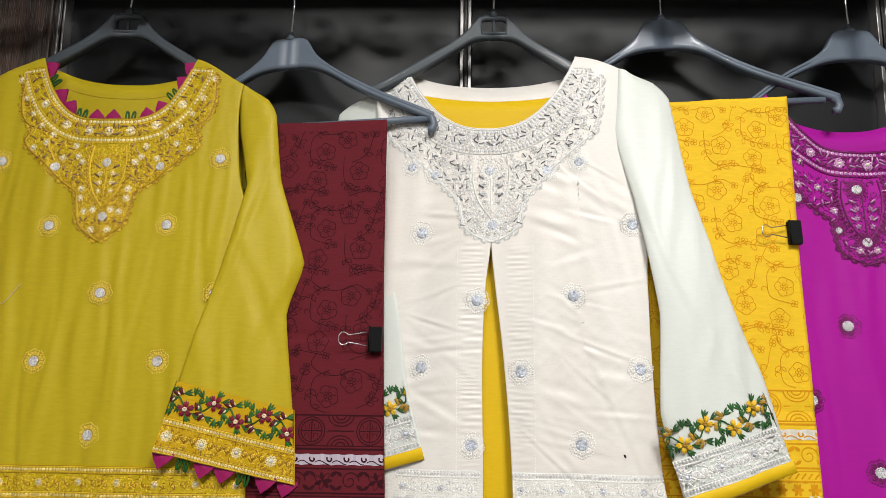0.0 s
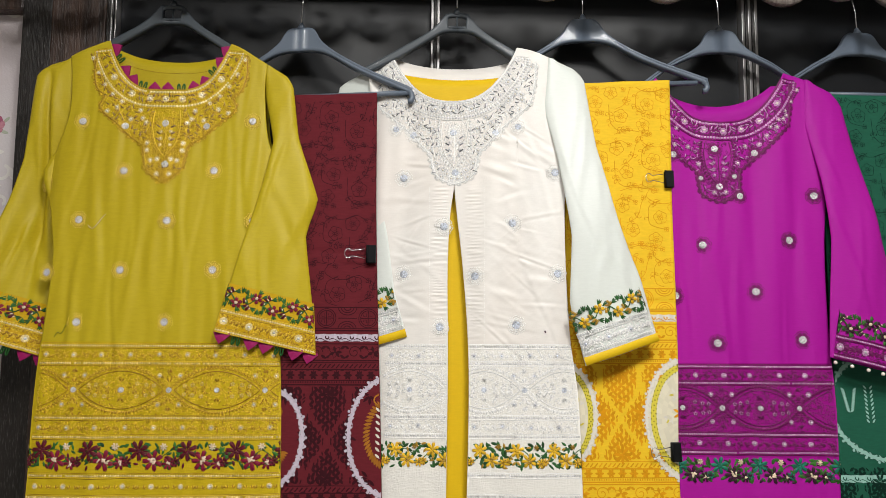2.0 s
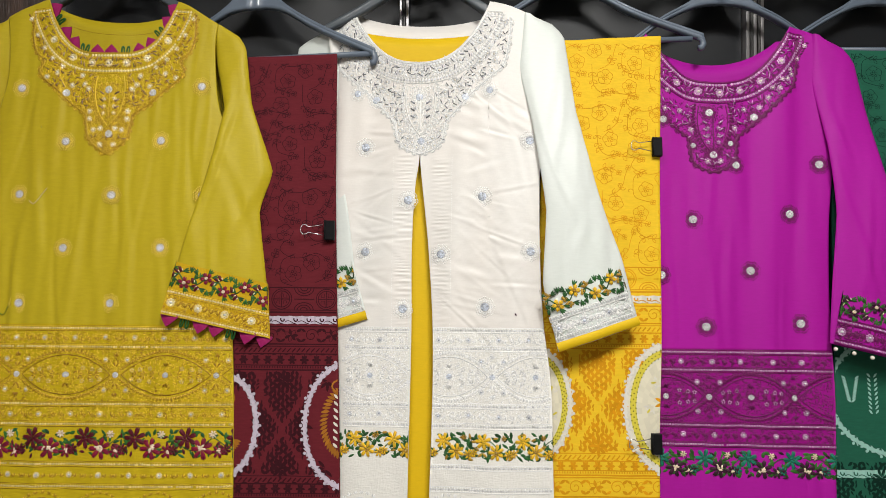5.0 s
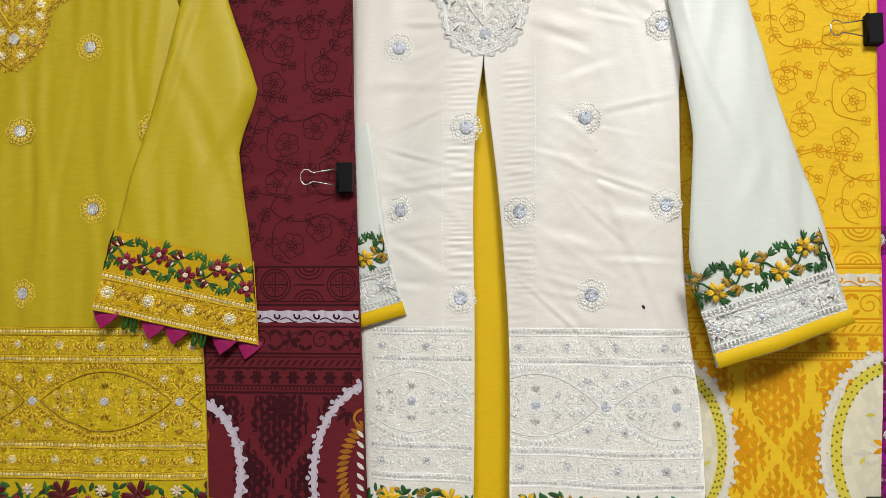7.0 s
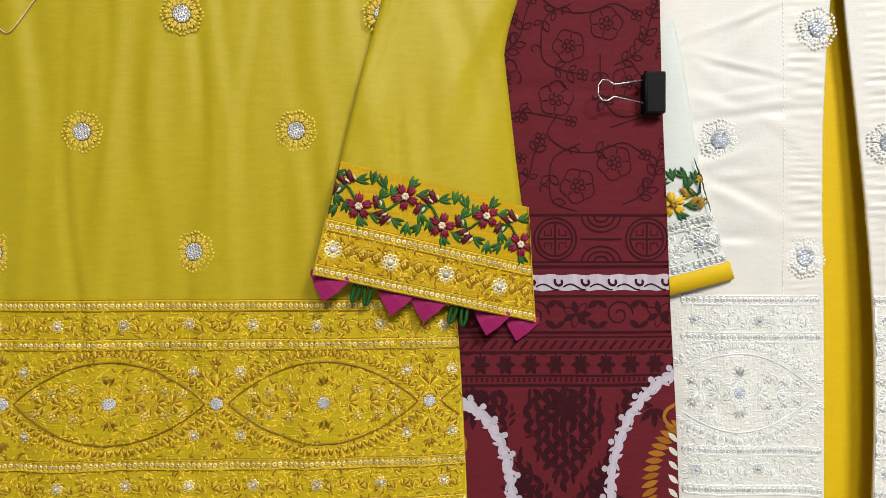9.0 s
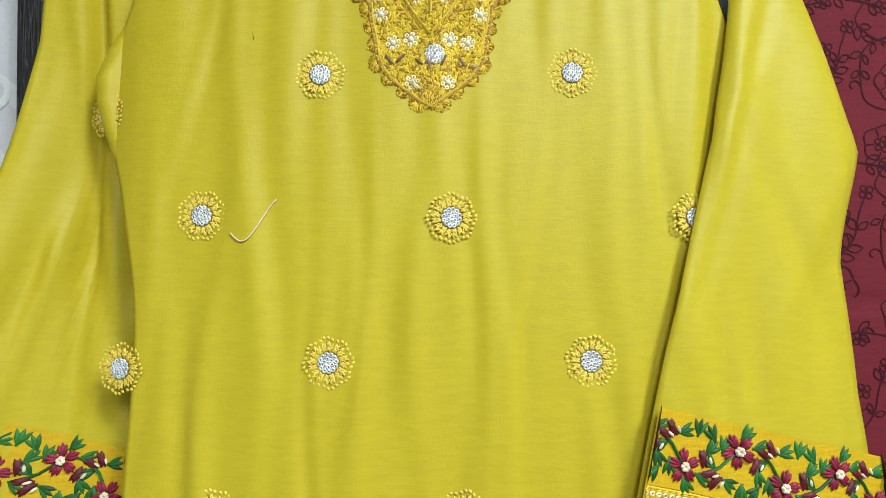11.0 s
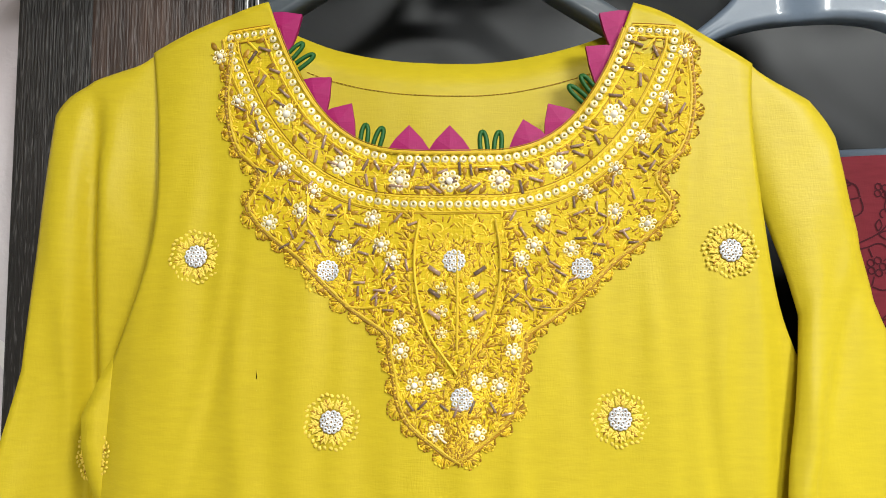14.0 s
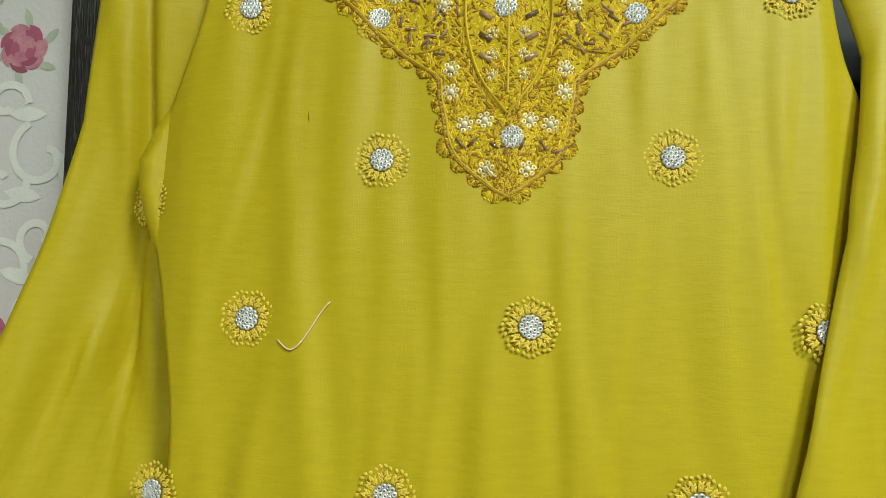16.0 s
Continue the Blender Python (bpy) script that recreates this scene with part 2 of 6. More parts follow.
def bm_part(name, bm, mat, parent=None, label="", smooth=False):
    me = bpy.data.meshes.new(name)
    bmesh.ops.recalc_face_normals(bm, faces=bm.faces)
    if parent in ORIGIN:
        bmesh.ops.translate(bm, verts=bm.verts, vec=-ORIGIN[parent])
    bm.to_mesh(me)
    bm.free()
    me.materials.append(mat)
    me.polygons.foreach_set("use_smooth", np.full(len(me.polygons), smooth))
    ob = new(name, me)
    if parent:
        ob.parent = parent
        ORIGIN[ob] = ORIGIN.get(parent, Vector((0, 0, 0)))
    if label:
        tagged(ob, label)
    return ob


def box(bm, lo, hi, bevel=0.0):
    made = bmesh.ops.create_cube(bm, size=1)["verts"]
    lo, hi = Vector(lo), Vector(hi)
    for v in made:
        v.co = Vector(((v.co[i] + 0.5) * (hi[i] - lo[i]) + lo[i] for i in range(3)))
    if bevel:
        edges = list({e for v in made for e in v.link_edges})
        bmesh.ops.bevel(bm, geom=edges, offset=bevel, segments=2, affect="EDGES", profile=0.6)


def boxed(name, lo, hi, mat, parent=None, bevel=0.0, label=""):
    bm = bmesh.new()
    box(bm, lo, hi, bevel)
    return bm_part(name, bm, mat, parent, label)


def tube(points, radius, sides=8):
    """Verts and faces of a round wire along points."""
    pts = [Vector(p) for p in points]
    verts, faces = [], []
    for i, p in enumerate(pts):
        d = (pts[min(i + 1, len(pts) - 1)] - pts[max(i - 1, 0)]).normalized()
        side = d.cross(Vector((0, 1, 0)))
        if side.length < 1e-4:
            side = Vector((1, 0, 0))
        side.normalize()
        up = side.cross(d)
        for k in range(sides):
            a = 2 * math.pi * k / sides
            verts.append(p + radius * (math.cos(a) * side + math.sin(a) * up))
    for i in range(len(pts) - 1):
        for k in range(sides):
            a, b = i * sides + k, i * sides + (k + 1) % sides
            faces.append((a, b, b + sides, a + sides))
    faces.append(tuple(range(sides - 1, -1, -1)))
    faces.append(tuple(range((len(pts) - 1) * sides, len(pts) * sides)))
    return [tuple(v) for v in verts], faces


def smooth_curve(*pts):
    """A smooth function through (at, value) points, given in rising order."""
    a, b = np.array([p[0] for p in pts], float), np.array([p[1] for p in pts], float)
    d = np.diff(b) / np.diff(a)
    m = np.concatenate([[d[0]], (d[1:] + d[:-1]) / 2, [d[-1]]])

    def value(x):
        x = np.clip(np.asarray(x, float), a[0], a[-1])
        i = np.clip(np.searchsorted(a, x) - 1, 0, len(a) - 2)
        h = a[i + 1] - a[i]
        u = (x - a[i]) / h
        return ((2 * u**3 - 3 * u**2 + 1) * b[i] + (u**3 - 2 * u**2 + u) * h * m[i]
                + (3 * u**2 - 2 * u**3) * b[i + 1] + (u**3 - u**2) * h * m[i + 1])
    return value


def folds(seed, amp, long=1.0, sharp=0.0, creases=(), slant=0.06):
    """Soft hanging folds, mostly upright, and a few slanting creases, as offsets of depth."""
    rng = np.random.RandomState(seed)
    waves = [(rng.uniform(35, 95) if i < 4 else rng.uniform(95, 260), rng.normal(0, 6 * long), rng.uniform(0, 6.3), rng.uniform(0.3, 1)) for i in range(10)]
    fine = [(rng.normal(0, 80), rng.normal(0, 60), rng.uniform(0, 6.3), rng.uniform(0.2, 1)) for _ in range(8)]

    lines = []
    if creases:
        n, x0, x1, z0, z1, deep = creases
        for _ in range(n):
            lines.append((rng.uniform(x0, x1), rng.uniform(z0, z1), rng.normal(0, slant), rng.uniform(0.05, 0.20), rng.uniform(0.0045, 0.010), deep * rng.uniform(0.3, 1) * rng.choice([-1, 1])))

    def value(x, z):
        x, z = np.asarray(x, float), np.asarray(z, float)
        patchy = 0.5 + 0.5 * np.sin(9 * x + 6 * z + seed) * np.sin(13 * z - 11 * x + 2 * seed)
        y = sum(a * np.sin(k * x + m * z + p + 0.8 * np.sin(5 * z + p)) * 35 / k * (1 if k < 95 else 0.55 * patchy) for k, m, p, a in waves) * amp
        for cx, cz, lean, tall, wide, deep in lines:
            u = (x - cx - lean * (z - cz) - 0.006 * np.sin(18 * z + cx * 90)) / wide
            y = y + deep * u * np.exp(-0.5 * u * u) * np.exp(-((z - cz) / tall) ** 2)
        if sharp:
            patch = np.clip(np.sin(7 * x + 5 * z + seed) + np.sin(11 * z - 6 * x), 0, 2) / 2
            y = y + sharp * patch * sum(a * (np.abs(np.sin(k * x + m * z + p)) ** 0.7 - 0.6) for k, m, p, a in fine)
        return y
    return value


def surface(y0, mid, half, slope=0.0, roll=0.016, fold=None, power=6):
    def value(x, z):
        u = (np.asarray(x, float) - mid) / half
        y = y0 + slope * half * u + roll * np.clip(np.abs(u), 0, 1.1) ** power
        return y + (fold(x, z) if fold else 0)
    return value


def cloth(name, left, right, top, bottom, depth, nx, nz, mat, parent, label="", thick=0.0025, back=None):
    """A hanging sheet between two side curves, a top profile and a bottom, with its thickness."""
    s, t = np.meshgrid(np.linspace(0, 1, nx + 1), np.linspace(0, 1, nz + 1))
    z = np.full_like(s, bottom)
    for _ in range(12):
        x = left(z) + s * (right(z) - left(z))
        z = bottom + (top(x) - bottom) * t
    x = left(z) + s * (right(z) - left(z))
    y = depth(x, z)
    n = s.size
    front = np.stack([x, y, z], -1).reshape(-1, 3)
    rear = np.stack([x, y + (thick if back is None else back(s, t)), z], -1).reshape(-1, 3)
    w = nx + 1
    faces = []
    for j in range(nz):
        for i in range(nx):
            a = j * w + i
            faces.append((a, a + 1, a + 1 + w, a + w))
            faces.append((n + a, n + a + w, n + a + 1 + w, n + a + 1))
    for i in range(nx):
        faces.append((i, n + i, n + i + 1, i + 1))
        a = nz * w + i
        faces.append((a, a + 1, n + a + 1, n + a))
    for j in range(nz):
        a = j * w
        faces.append((a, a + w, n + a + w, n + a))
        a = j * w + nx
        faces.append((a, n + a, n + a + w, a + w))
    return mesh_part(name, np.concatenate([front, rear]), faces, mat, parent, label)


def path_curves(pts):
    """x and z along an edge: its straight runs, with the corners only half rounded."""
    k = np.linspace(0, 1, len(pts))

    def along(i):
        soft, hard = smooth_curve(*zip(k, [p[i] for p in pts])), [p[i] for p in pts]
        return lambda t: 0.3 * soft(t) + 0.7 * np.interp(t, k, hard)
    return along(0), along(1)


def sleeve_mesh(name, inner, outer, depth, mat, parent, label="", puff=0.018, nx=28, nz=60):
    """A flattened tube between two edges given from the shoulder down."""
    ix, iz = path_curves(inner)
    ox, oz = path_curves(outer)
    s, t = np.meshgrid(np.linspace(0, 1, nx + 1), np.linspace(0, 1, nz + 1))
    x, z = ix(t) + s * (ox(t) - ix(t)), iz(t) + s * (oz(t) - iz(t))
    y = depth(x, z)
    rim = 1 - np.abs(2 * s - 1) ** 4
    front = np.stack([x, y - 0.4 * puff * rim, z], -1).reshape(-1, 3)
    rear = np.stack([x, y + 0.6 * puff * rim + 0.001, z], -1).reshape(-1, 3)
    w, n, faces = nx + 1, s.size, []
    for j in range(nz):
        for i in range(nx):
            a = j * w + i
            faces.append((a, a + w, a + 1 + w, a + 1))
            faces.append((n + a, n + a + 1, n + a + 1 + w, n + a + w))
        a, b = j * w, j * w + nx
        faces.append((a, n + a, n + a + w, a + w))
        faces.append((b, b + w, n + b + w, n + b))
    ob = mesh_part(name, np.concatenate([front, rear]), faces, mat, parent, label)

    def front_depth(x, z):
        return depth(x, z) - 0.4 * puff
    return ob, front_depth

# ---- the shop ----
def structure(name, lo, hi, mat, bevel=0.0):
    return tagged(boxed(name, lo, hi, mat, None, bevel), kind="structure")


structure("floor", (-2.3, -3.1, -0.1), (2.5, 1.6, 0.0), M_FLOOR)
structure("ceiling", (-2.3, -3.1, 2.75), (2.5, 1.6, 2.85), M_CEIL)
structure("wall_north", (-2.3, 1.5, 0.0), (2.5, 1.6, 2.75), M_WALL)
structure("wall_south", (-2.3, -3.1, 0.0), (2.5, -3.0, 2.75), M_WALL)
structure("wall_west", (-2.4, -3.1, 0.0), (-2.3, 1.6, 2.75), M_WALL)
structure("wall_east", (2.5, -3.1, 0.0), (2.6, 1.6, 2.75), M_WALL)

for x, y in ((0.50, -0.40), (-0.35, -1.00)):
    lamp = thing("ceiling_light", (x, y, 2.75), "white square ceiling light with glowing diffuser", "ceiling light", "ceiling lights", False)
    bm = bmesh.new()
    for lo, hi in (((-0.32, -0.32), (0.32, -0.28)), ((-0.32, 0.28), (0.32, 0.32)), ((-0.32, -0.28), (-0.28, 0.28)), ((0.28, -0.28), (0.32, 0.28))):
        box(bm, (x + lo[0], y + lo[1], 2.715), (x + hi[0], y + hi[1], 2.75))
    bm_part("frame", bm, M_FRAME_WHITE, lamp)
    boxed("diffuser", (x - 0.28, y - 0.28, 2.742), (x + 0.28, y + 0.28, 2.749), M_DIFFUSER, lamp)

# ---- the dark glazed cabinet behind the garments ----
cab = thing("display_cabinet", (0.4, 1.15, 0.0), "dark walnut display cabinet with black glass doors", "cabinet", "", False)
boxed("side_post", (-0.855, 1.125, 0.0), (-0.792, 1.45, 2.45), M_WOOD_BLACK, cab, 0.003)
boxed("stile", (-0.790, 1.118, 0.0), (-0.676, 1.150, 2.45), M_WOOD, cab, 0.003)
boxed("bead_moulding", (-0.676, 1.122, 0.0), (-0.669, 1.150, 2.45), M_WOOD_BLACK, cab, 0.001)
for x0, w, kind in ((-0.668, 0.013, 1), (0.022, 0.020, 1), (0.715, 0.036, 2), (1.42, 0.03, 2)):
    n = 2 * kind + 1
    for k in range(n):
        a = x0 + w * k / n
        boxed("reeded_strip", (a + 0.0006, 1.120 - 0.002 * (k % 2), 0.0), (a + w / n - 0.0006, 1.150, 2.45), M_BEAD_TRIM if k % 2 == 0 else M_WOOD_BLACK, cab, 0.0008)
for a, b in ((-0.654, 0.021), (0.043, 0.714), (0.752, 1.419), (1.451, 1.9)):
    boxed("glass_door", (a, 1.140, 0.06), (b, 1.146, 2.40), M_GLASS, cab)
boxed("back_panel", (-0.79, 1.43, 0.0), (1.9, 1.45, 2.45), M_WOOD_BLACK, cab)
boxed("cornice", (-0.86, 1.10, 2.40), (1.92, 1.45, 2.52), M_WOOD, cab, 0.01)
boxed("plinth", (-0.79, 1.11, 0.0), (1.9, 1.14, 0.10), M_WOOD_BLACK, cab, 0.004)

# wallpapered wall beside the cabinet, with its dark picture rail
structure("wall_papered", (-2.3, 1.165, 0.0), (-0.857, 1.30, 2.75), M_PAPER)
structure("trim", (-2.3, 1.130, 1.945), (-0.857, 1.164, 1.985), M_WOOD, 0.006)

# rail on which the hangers hang, behind the carved valance
rail = thing("hanging_rail", (0.4, 1.06, 2.045), "steel rod for hangers behind a carved valance", "rail", "", False)
v, f = tube([(-0.85, 1.055, 2.045), (1.9, 1.055, 2.045)], 0.012, 12)
mesh_part("rod", v, f, M_STEEL, rail)
for x in (-0.80, 1.85):
    boxed("bracket", (x - 0.012, 1.055, 2.02), (x + 0.012, 1.14, 2.07), M_STEEL, rail, 0.002)

# carved valance: a row of C-scrolls with leaf curls
valance = thing("carved_valance", (0.4, 1.0, 2.2), "glossy dark walnut valance carved with pierced scrolls", "valance", "", False)
boxed("board", (-0.95, 0.995, 2.03), (1.9, 1.015, 2.22), M_CARVED, valance, 0.004)


def carved_scroll(cx, cz, r, flip):
    """A shallow C with hooked ends, a curl inside it and four leaves, each a carved part of its own."""
    def band(name, pts, w, th=0.014):
        verts, faces = [], []
        for i, (x, z) in enumerate(pts):
            a, b = pts[max(i - 1, 0)], pts[min(i + 1, len(pts) - 1)]
            d = Vector((b[0] - a[0], b[1] - a[1])).normalized()
            nx, nz = -d.y, d.x
            k = w * (0.35 + 0.65 * math.sin(math.pi * (0.08 + 0.84 * i / (len(pts) - 1))))
            for o, y in ((-1, -0.001), (-0.78, -th / 2), (0.78, -th / 2), (1, -0.001), (0.95, th / 2), (-0.95, th / 2)):
                verts.append((cx + flip * (x + o * k * nx), 1.0 + y, cz + z + o * k * nz))
        for i in range(len(pts) - 1):
            for k in range(6):
                a, b = i * 6 + k, i * 6 + (k + 1) % 6
                faces.append((a, b, b + 6, a + 6))
        faces += [tuple(range(6)), tuple((len(pts) - 1) * 6 + k for k in range(6))]
        mesh_part(name, verts, faces, M_CARVED, valance)
    band("scroll", [((0.86 + 0.10 * abs(math.cos(a))) * r * math.cos(a), 0.80 * r * math.sin(a)) for a in np.linspace(math.radians(185), math.radians(355), 26)], 0.0105)
    for q in (-1, 1):
        band("hooked_end", [(q * 0.93 * r, -0.05 * r), (q * 1.02 * r, -0.22 * r), (q * 0.98 * r, -0.42 * r), (q * 0.86 * r, -0.46 * r)], 0.0055)
    band("curl", [((0.55 - 0.0275 * k) * r * math.cos(a), 0.12 * r + (0.55 - 0.0275 * k) * r * math.sin(a)) for k, a in enumerate(np.linspace(math.radians(200), math.radians(520), 20))], 0.007)
    for a in (225, 270, 315):
        a = math.radians(a)
        band("leaf", [(q * r * math.cos(a + s), q * r * math.sin(a + s)) for q, s in ((0.75, 0), (0.62, 0.10), (0.50, 0.26), (0.42, 0.46))], 0.007)


for k in range(-6, 14):
    carved_scroll(-0.113 + 0.122 * k, 1.990 if k % 2 else 2.000, 0.060 if k % 2 else 0.055, 1 if k % 2 else -1)


# ---- hangers ----
def hanger(at, half, drop, solid, label, y=1.045, turn=0.0, bar=None, mat=None, group="clothes hangers"):
    """Moulded plastic clothes hanger; at is the top of its shoulder block. Solid ones have hooked ends and a bar, the others a windowed neck."""
    cx, cz = at
    mat = mat or M_HANGER
    ob = thing("clothes_hanger", (cx, y, cz), label, "hanger", group)
    if solid:
        top = smooth_curve((0, 0), (0.020, -0.0012), (0.030, -0.007), (0.042, -0.028), (0.054, -0.041), (0.115, -0.041 - (drop - 0.041) * 0.41), (half, -drop))
        low = smooth_curve((0, -0.053), (0.028, -0.0545), (0.054, -0.061), (0.115, -0.030 - (drop - 0.030) * 0.60), (half, -drop - 0.015))
    else:
        top = smooth_curve((0, 0), (0.022, -0.002), (0.030, -0.012), (0.045, -0.031), (0.115, -0.080), (half, -drop))
        low = smooth_curve((0, -0.042), (0.030, -0.0455), (0.055, -0.061), (0.115, -0.101), (half, -drop - 0.016))
    n = 44
    xs = np.concatenate([[0.0, 0.019, 0.0205], np.linspace(0.024, half, n - 2)])
    for side in (-1, 1):
        verts, faces = [], []
        for i in range(n + 1):
            x = float(xs[i])
            zt, zl = float(top(x)), float(low(x))
            if not solid and i < 2:
                zt = -0.030
            w, mid = zt - zl, (zt + zl) / 2
            th = 0.0062 + 0.0022 * math.sin(math.pi * min(1, x / half))
            # a rounded bead along both edges with a shallow web between them
            for oy, oz in ((-0.55, 0.5), (0.55, 0.5), (1, 0.5 - 0.002 / w), (1, 0.5 - 0.007 / w), (0.93, 0.0), (1, -0.5 + 0.007 / w), (1, -0.5 + 0.002 / w), (0.55, -0.5), (-0.55, -0.5), (-1, -0.5 + 0.002 / w), (-1, -0.5 + 0.007 / w), (-0.93, 0.0), (-1, 0.5 - 0.007 / w), (-1, 0.5 - 0.002 / w)):
                verts.append((cx + side * x, y + turn * side * x + oy * th, cz + mid + oz * w))
        k = 14
        for i in range(n):
            for q in range(k):
                a, b = i * k + q, i * k + (q + 1) % k
                faces.append((a, b, b + k, a + k) if side > 0 else (a, a + k, b + k, b))
        faces += [tuple(range(k)), tuple(n * k + q for q in range(k))]
        mesh_part("arm", verts, faces, mat, ob)
        if solid:
            zt = cz - drop - 0.006
            ex = cx + side * (half - 0.002)
            ey = y + turn * side * half
            v, f = tube([(ex - side * 0.006, ey, zt), (ex, ey, zt - 0.005), (ex + side * 0.002, ey, zt - 0.014), (ex - side * 0.001, ey, zt - 0.021), (ex - side * 0.007, ey, zt - 0.022)], 0.0062)
            mesh_part("end_hook", v, f, mat, ob)
    if solid:
        if bar:
            v, f = tube([(x, y + turn * (x - cx), cz - drop - 0.009) for x in bar], 0.0055)
            mesh_part("trouser_bar", v, f, mat, ob)
    else:
        arch = [(-0.0245, -0.030), (-0.0245, -0.014), (-0.0205, -0.0065), (-0.012, -0.0040), (0.012, -0.0040), (0.0205, -0.0065), (0.0245, -0.014), (0.0245, -0.030)]
        v, f = tube([(cx + a, y, cz + b) for a, b in arch], 0.0052, 10)
        mesh_part("neck", v, f, mat, ob)
        v, f = tube([(cx, y, cz - 0.004), (cx, y, cz - 0.034)], 0.0022)
        mesh_part("web", v, f, mat, ob)
    bm = bmesh.new()
    bmesh.ops.create_cone(bm, cap_ends=True, segments=12, radius1=0.0095, radius2=0.0035, depth=0.014, matrix=Matrix.Translation((cx, y, cz + 0.004)))
    bm_part("collar", bm, mat, ob, smooth=True)
    top_z = 2.062 - cz
    wire = [(cx, y, cz + 0.008), (cx + 0.001, y, cz + top_z * 0.4), (cx - 0.004, y, cz + top_z * 0.65)]
    wire += [(cx + 0.018 * math.sin(a), y + 0.004, cz + top_z - 0.019 - 0.021 * math.cos(a)) for a in np.linspace(math.radians(-60), math.radians(-290), 18)]
    v, f = tube(wire, 0.0017, 6)
    mesh_part("hook", v, f, M_STEEL, ob)
    return ob


hanger((-0.513, 1.935), 0.185, 0.125, False, "charcoal plastic hanger carrying the mustard kurta", 1.048)
hanger((-0.251, 1.899), 0.236, 0.144, True, "charcoal plastic hanger, bluish reflected light in its colour, carrying folded maroon trousers", 1.063, -0.148, (-0.245, -0.022), M_HANGER_LIT)
hanger((0.076, 1.931), 0.190, 0.125, False, "charcoal plastic hanger carrying the ivory kurta", 1.046)
hanger((0.350, 1.941), 0.252, 0.142, True, "charcoal plastic hanger, bluish reflected light in its colour, carrying folded yellow trousers", 1.074, -0.100, (0.300, 0.582), M_HANGER_LIT)
hanger((0.647, 1.920), 0.185, 0.132, True, "charcoal plastic hanger, bluish reflected light in its colour, carrying the magenta kurta", 1.070, mat=M_HANGER_LIT)
hanger((0.965, 1.930), 0.200, 0.135, True, "charcoal plastic hanger, bluish reflected light in its colour, carrying bottle green cloth", 1.085, 0.0, (0.850, 1.150), M_HANGER_LIT)

# ---- garment shapes ----
def tucked(depth, at_top, z0, z1, x0=9.0, x1=10.0):
    """A sleeve's depth that meets the body's at the armhole and comes forward below it."""
    def value(x, z):
        k = np.clip((np.asarray(z, float) - z0) / (z1 - z0), 0, 1)
        k = k * k * (3 - 2 * k) * np.clip((x1 - np.asarray(x, float)) / (x1 - x0), 0, 1)
        return depth(x, z) * (1 - k) + (at_top + 0.3 * (depth(x, z) - depth(np.mean(x), np.mean(z)))) * k
    return value


def neck_profile(points, cx, half, low, high, power=2.5):
    """Shoulder line with the scooped neck cut into it."""
    line = smooth_curve(*points)

    def value(x):
        u = np.abs((np.asarray(x, float) - cx) / half)
        scoop = low + (high - low) * np.clip(u, 0, 1) ** power
        return np.where(u < 1, np.minimum(scoop, high), line(x))
    return value


# mustard kurta
kurta_y = thing("kurta", (-0.47, 1.03, 0.70), "mustard yellow kurta with gold embroidered yoke and hem, on a hanger", "kurta", "embroidered kurtas")
Y_LEFT = smooth_curve((0.70, -0.705), (0.97, -0.697), (1.166, -0.702), (1.289, -0.695), (1.406, -0.692), (1.485, -0.706), (1.575, -0.727), (1.61, -0.712), (1.68, -0.690), (1.76, -0.692), (1.84, -0.705))
Y_RIGHT = smooth_curve((0.70, -0.243), (0.967, -0.2445), (1.166, -0.2525), (1.23, -0.257), (1.40, -0.272), (1.575, -0.278), (1.64, -0.298), (1.70, -0.306), (1.768, -0.309), (1.84, -0.300))
Y_TOP = neck_profile([(-0.75, 1.790), (-0.702, 1.808), (-0.622, 1.841), (-0.384, 1.840), (-0.300, 1.794), (-0.26, 1.78)], -0.501, 0.1190, 1.737, 1.838, 3.5)
Y_BACKTOP = neck_profile([(-0.75, 1.780), (-0.702, 1.801), (-0.622, 1.834), (-0.384, 1.835), (-0.300, 1.787), (-0.26, 1.77)], -0.501, 0.1178, 1.814, 1.838, 2.2)
Y_DEPTH = surface(1.02, -0.475, 0.235, 0.0, 0.014, folds(3, 0.0020, 0.7, 0.0, (120, -0.70, -0.26, 0.95, 1.80, 0.0018)))
cloth("body", Y_LEFT, Y_RIGHT, Y_TOP, 0.70, Y_DEPTH, 150, 200, M_YELLOW, kurta_y)
cloth("back", Y_LEFT, Y_RIGHT, Y_BACKTOP, 0.70, surface(1.058, -0.475, 0.235, 0, -0.022, folds(8, 0.001), 4), 60, 60, M_YELLOW, kurta_y)
YS_DEPTH = tucked(surface(1.019, -0.28, 0.12, 0.15, 0.002, folds(15, 0.0030, 2.2, 0.0005, (22, -0.36, -0.20, 1.3, 1.75, 0.0026), 0.3), 2), 1.0335, 1.50, 1.77, -0.300, -0.200)
YS_R, YS_FRONT = sleeve_mesh("sleeve", [(-0.318, 1.799), (-0.308, 1.725), (-0.288, 1.635), (-0.308, 1.525), (-0.343, 1.39), (-0.373, 1.262)],
                             [(-0.301, 1.797), (-0.268, 1.775), (-0.254, 1.750), (-0.239, 1.645), (-0.198, 1.523), (-0.217, 1.445), (-0.188, 1.220)], YS_DEPTH, M_YELLOW, kurta_y)
YL_FLAT = tucked(surface(1.046, -0.76, 0.1, 0.45, 0.004, folds(21, 0.0048, 1.2, 0.0005, (22, -0.83, -0.70, 1.3, 1.75, 0.0038), 0.2), 2), 1.0335, 1.50, 1.74)


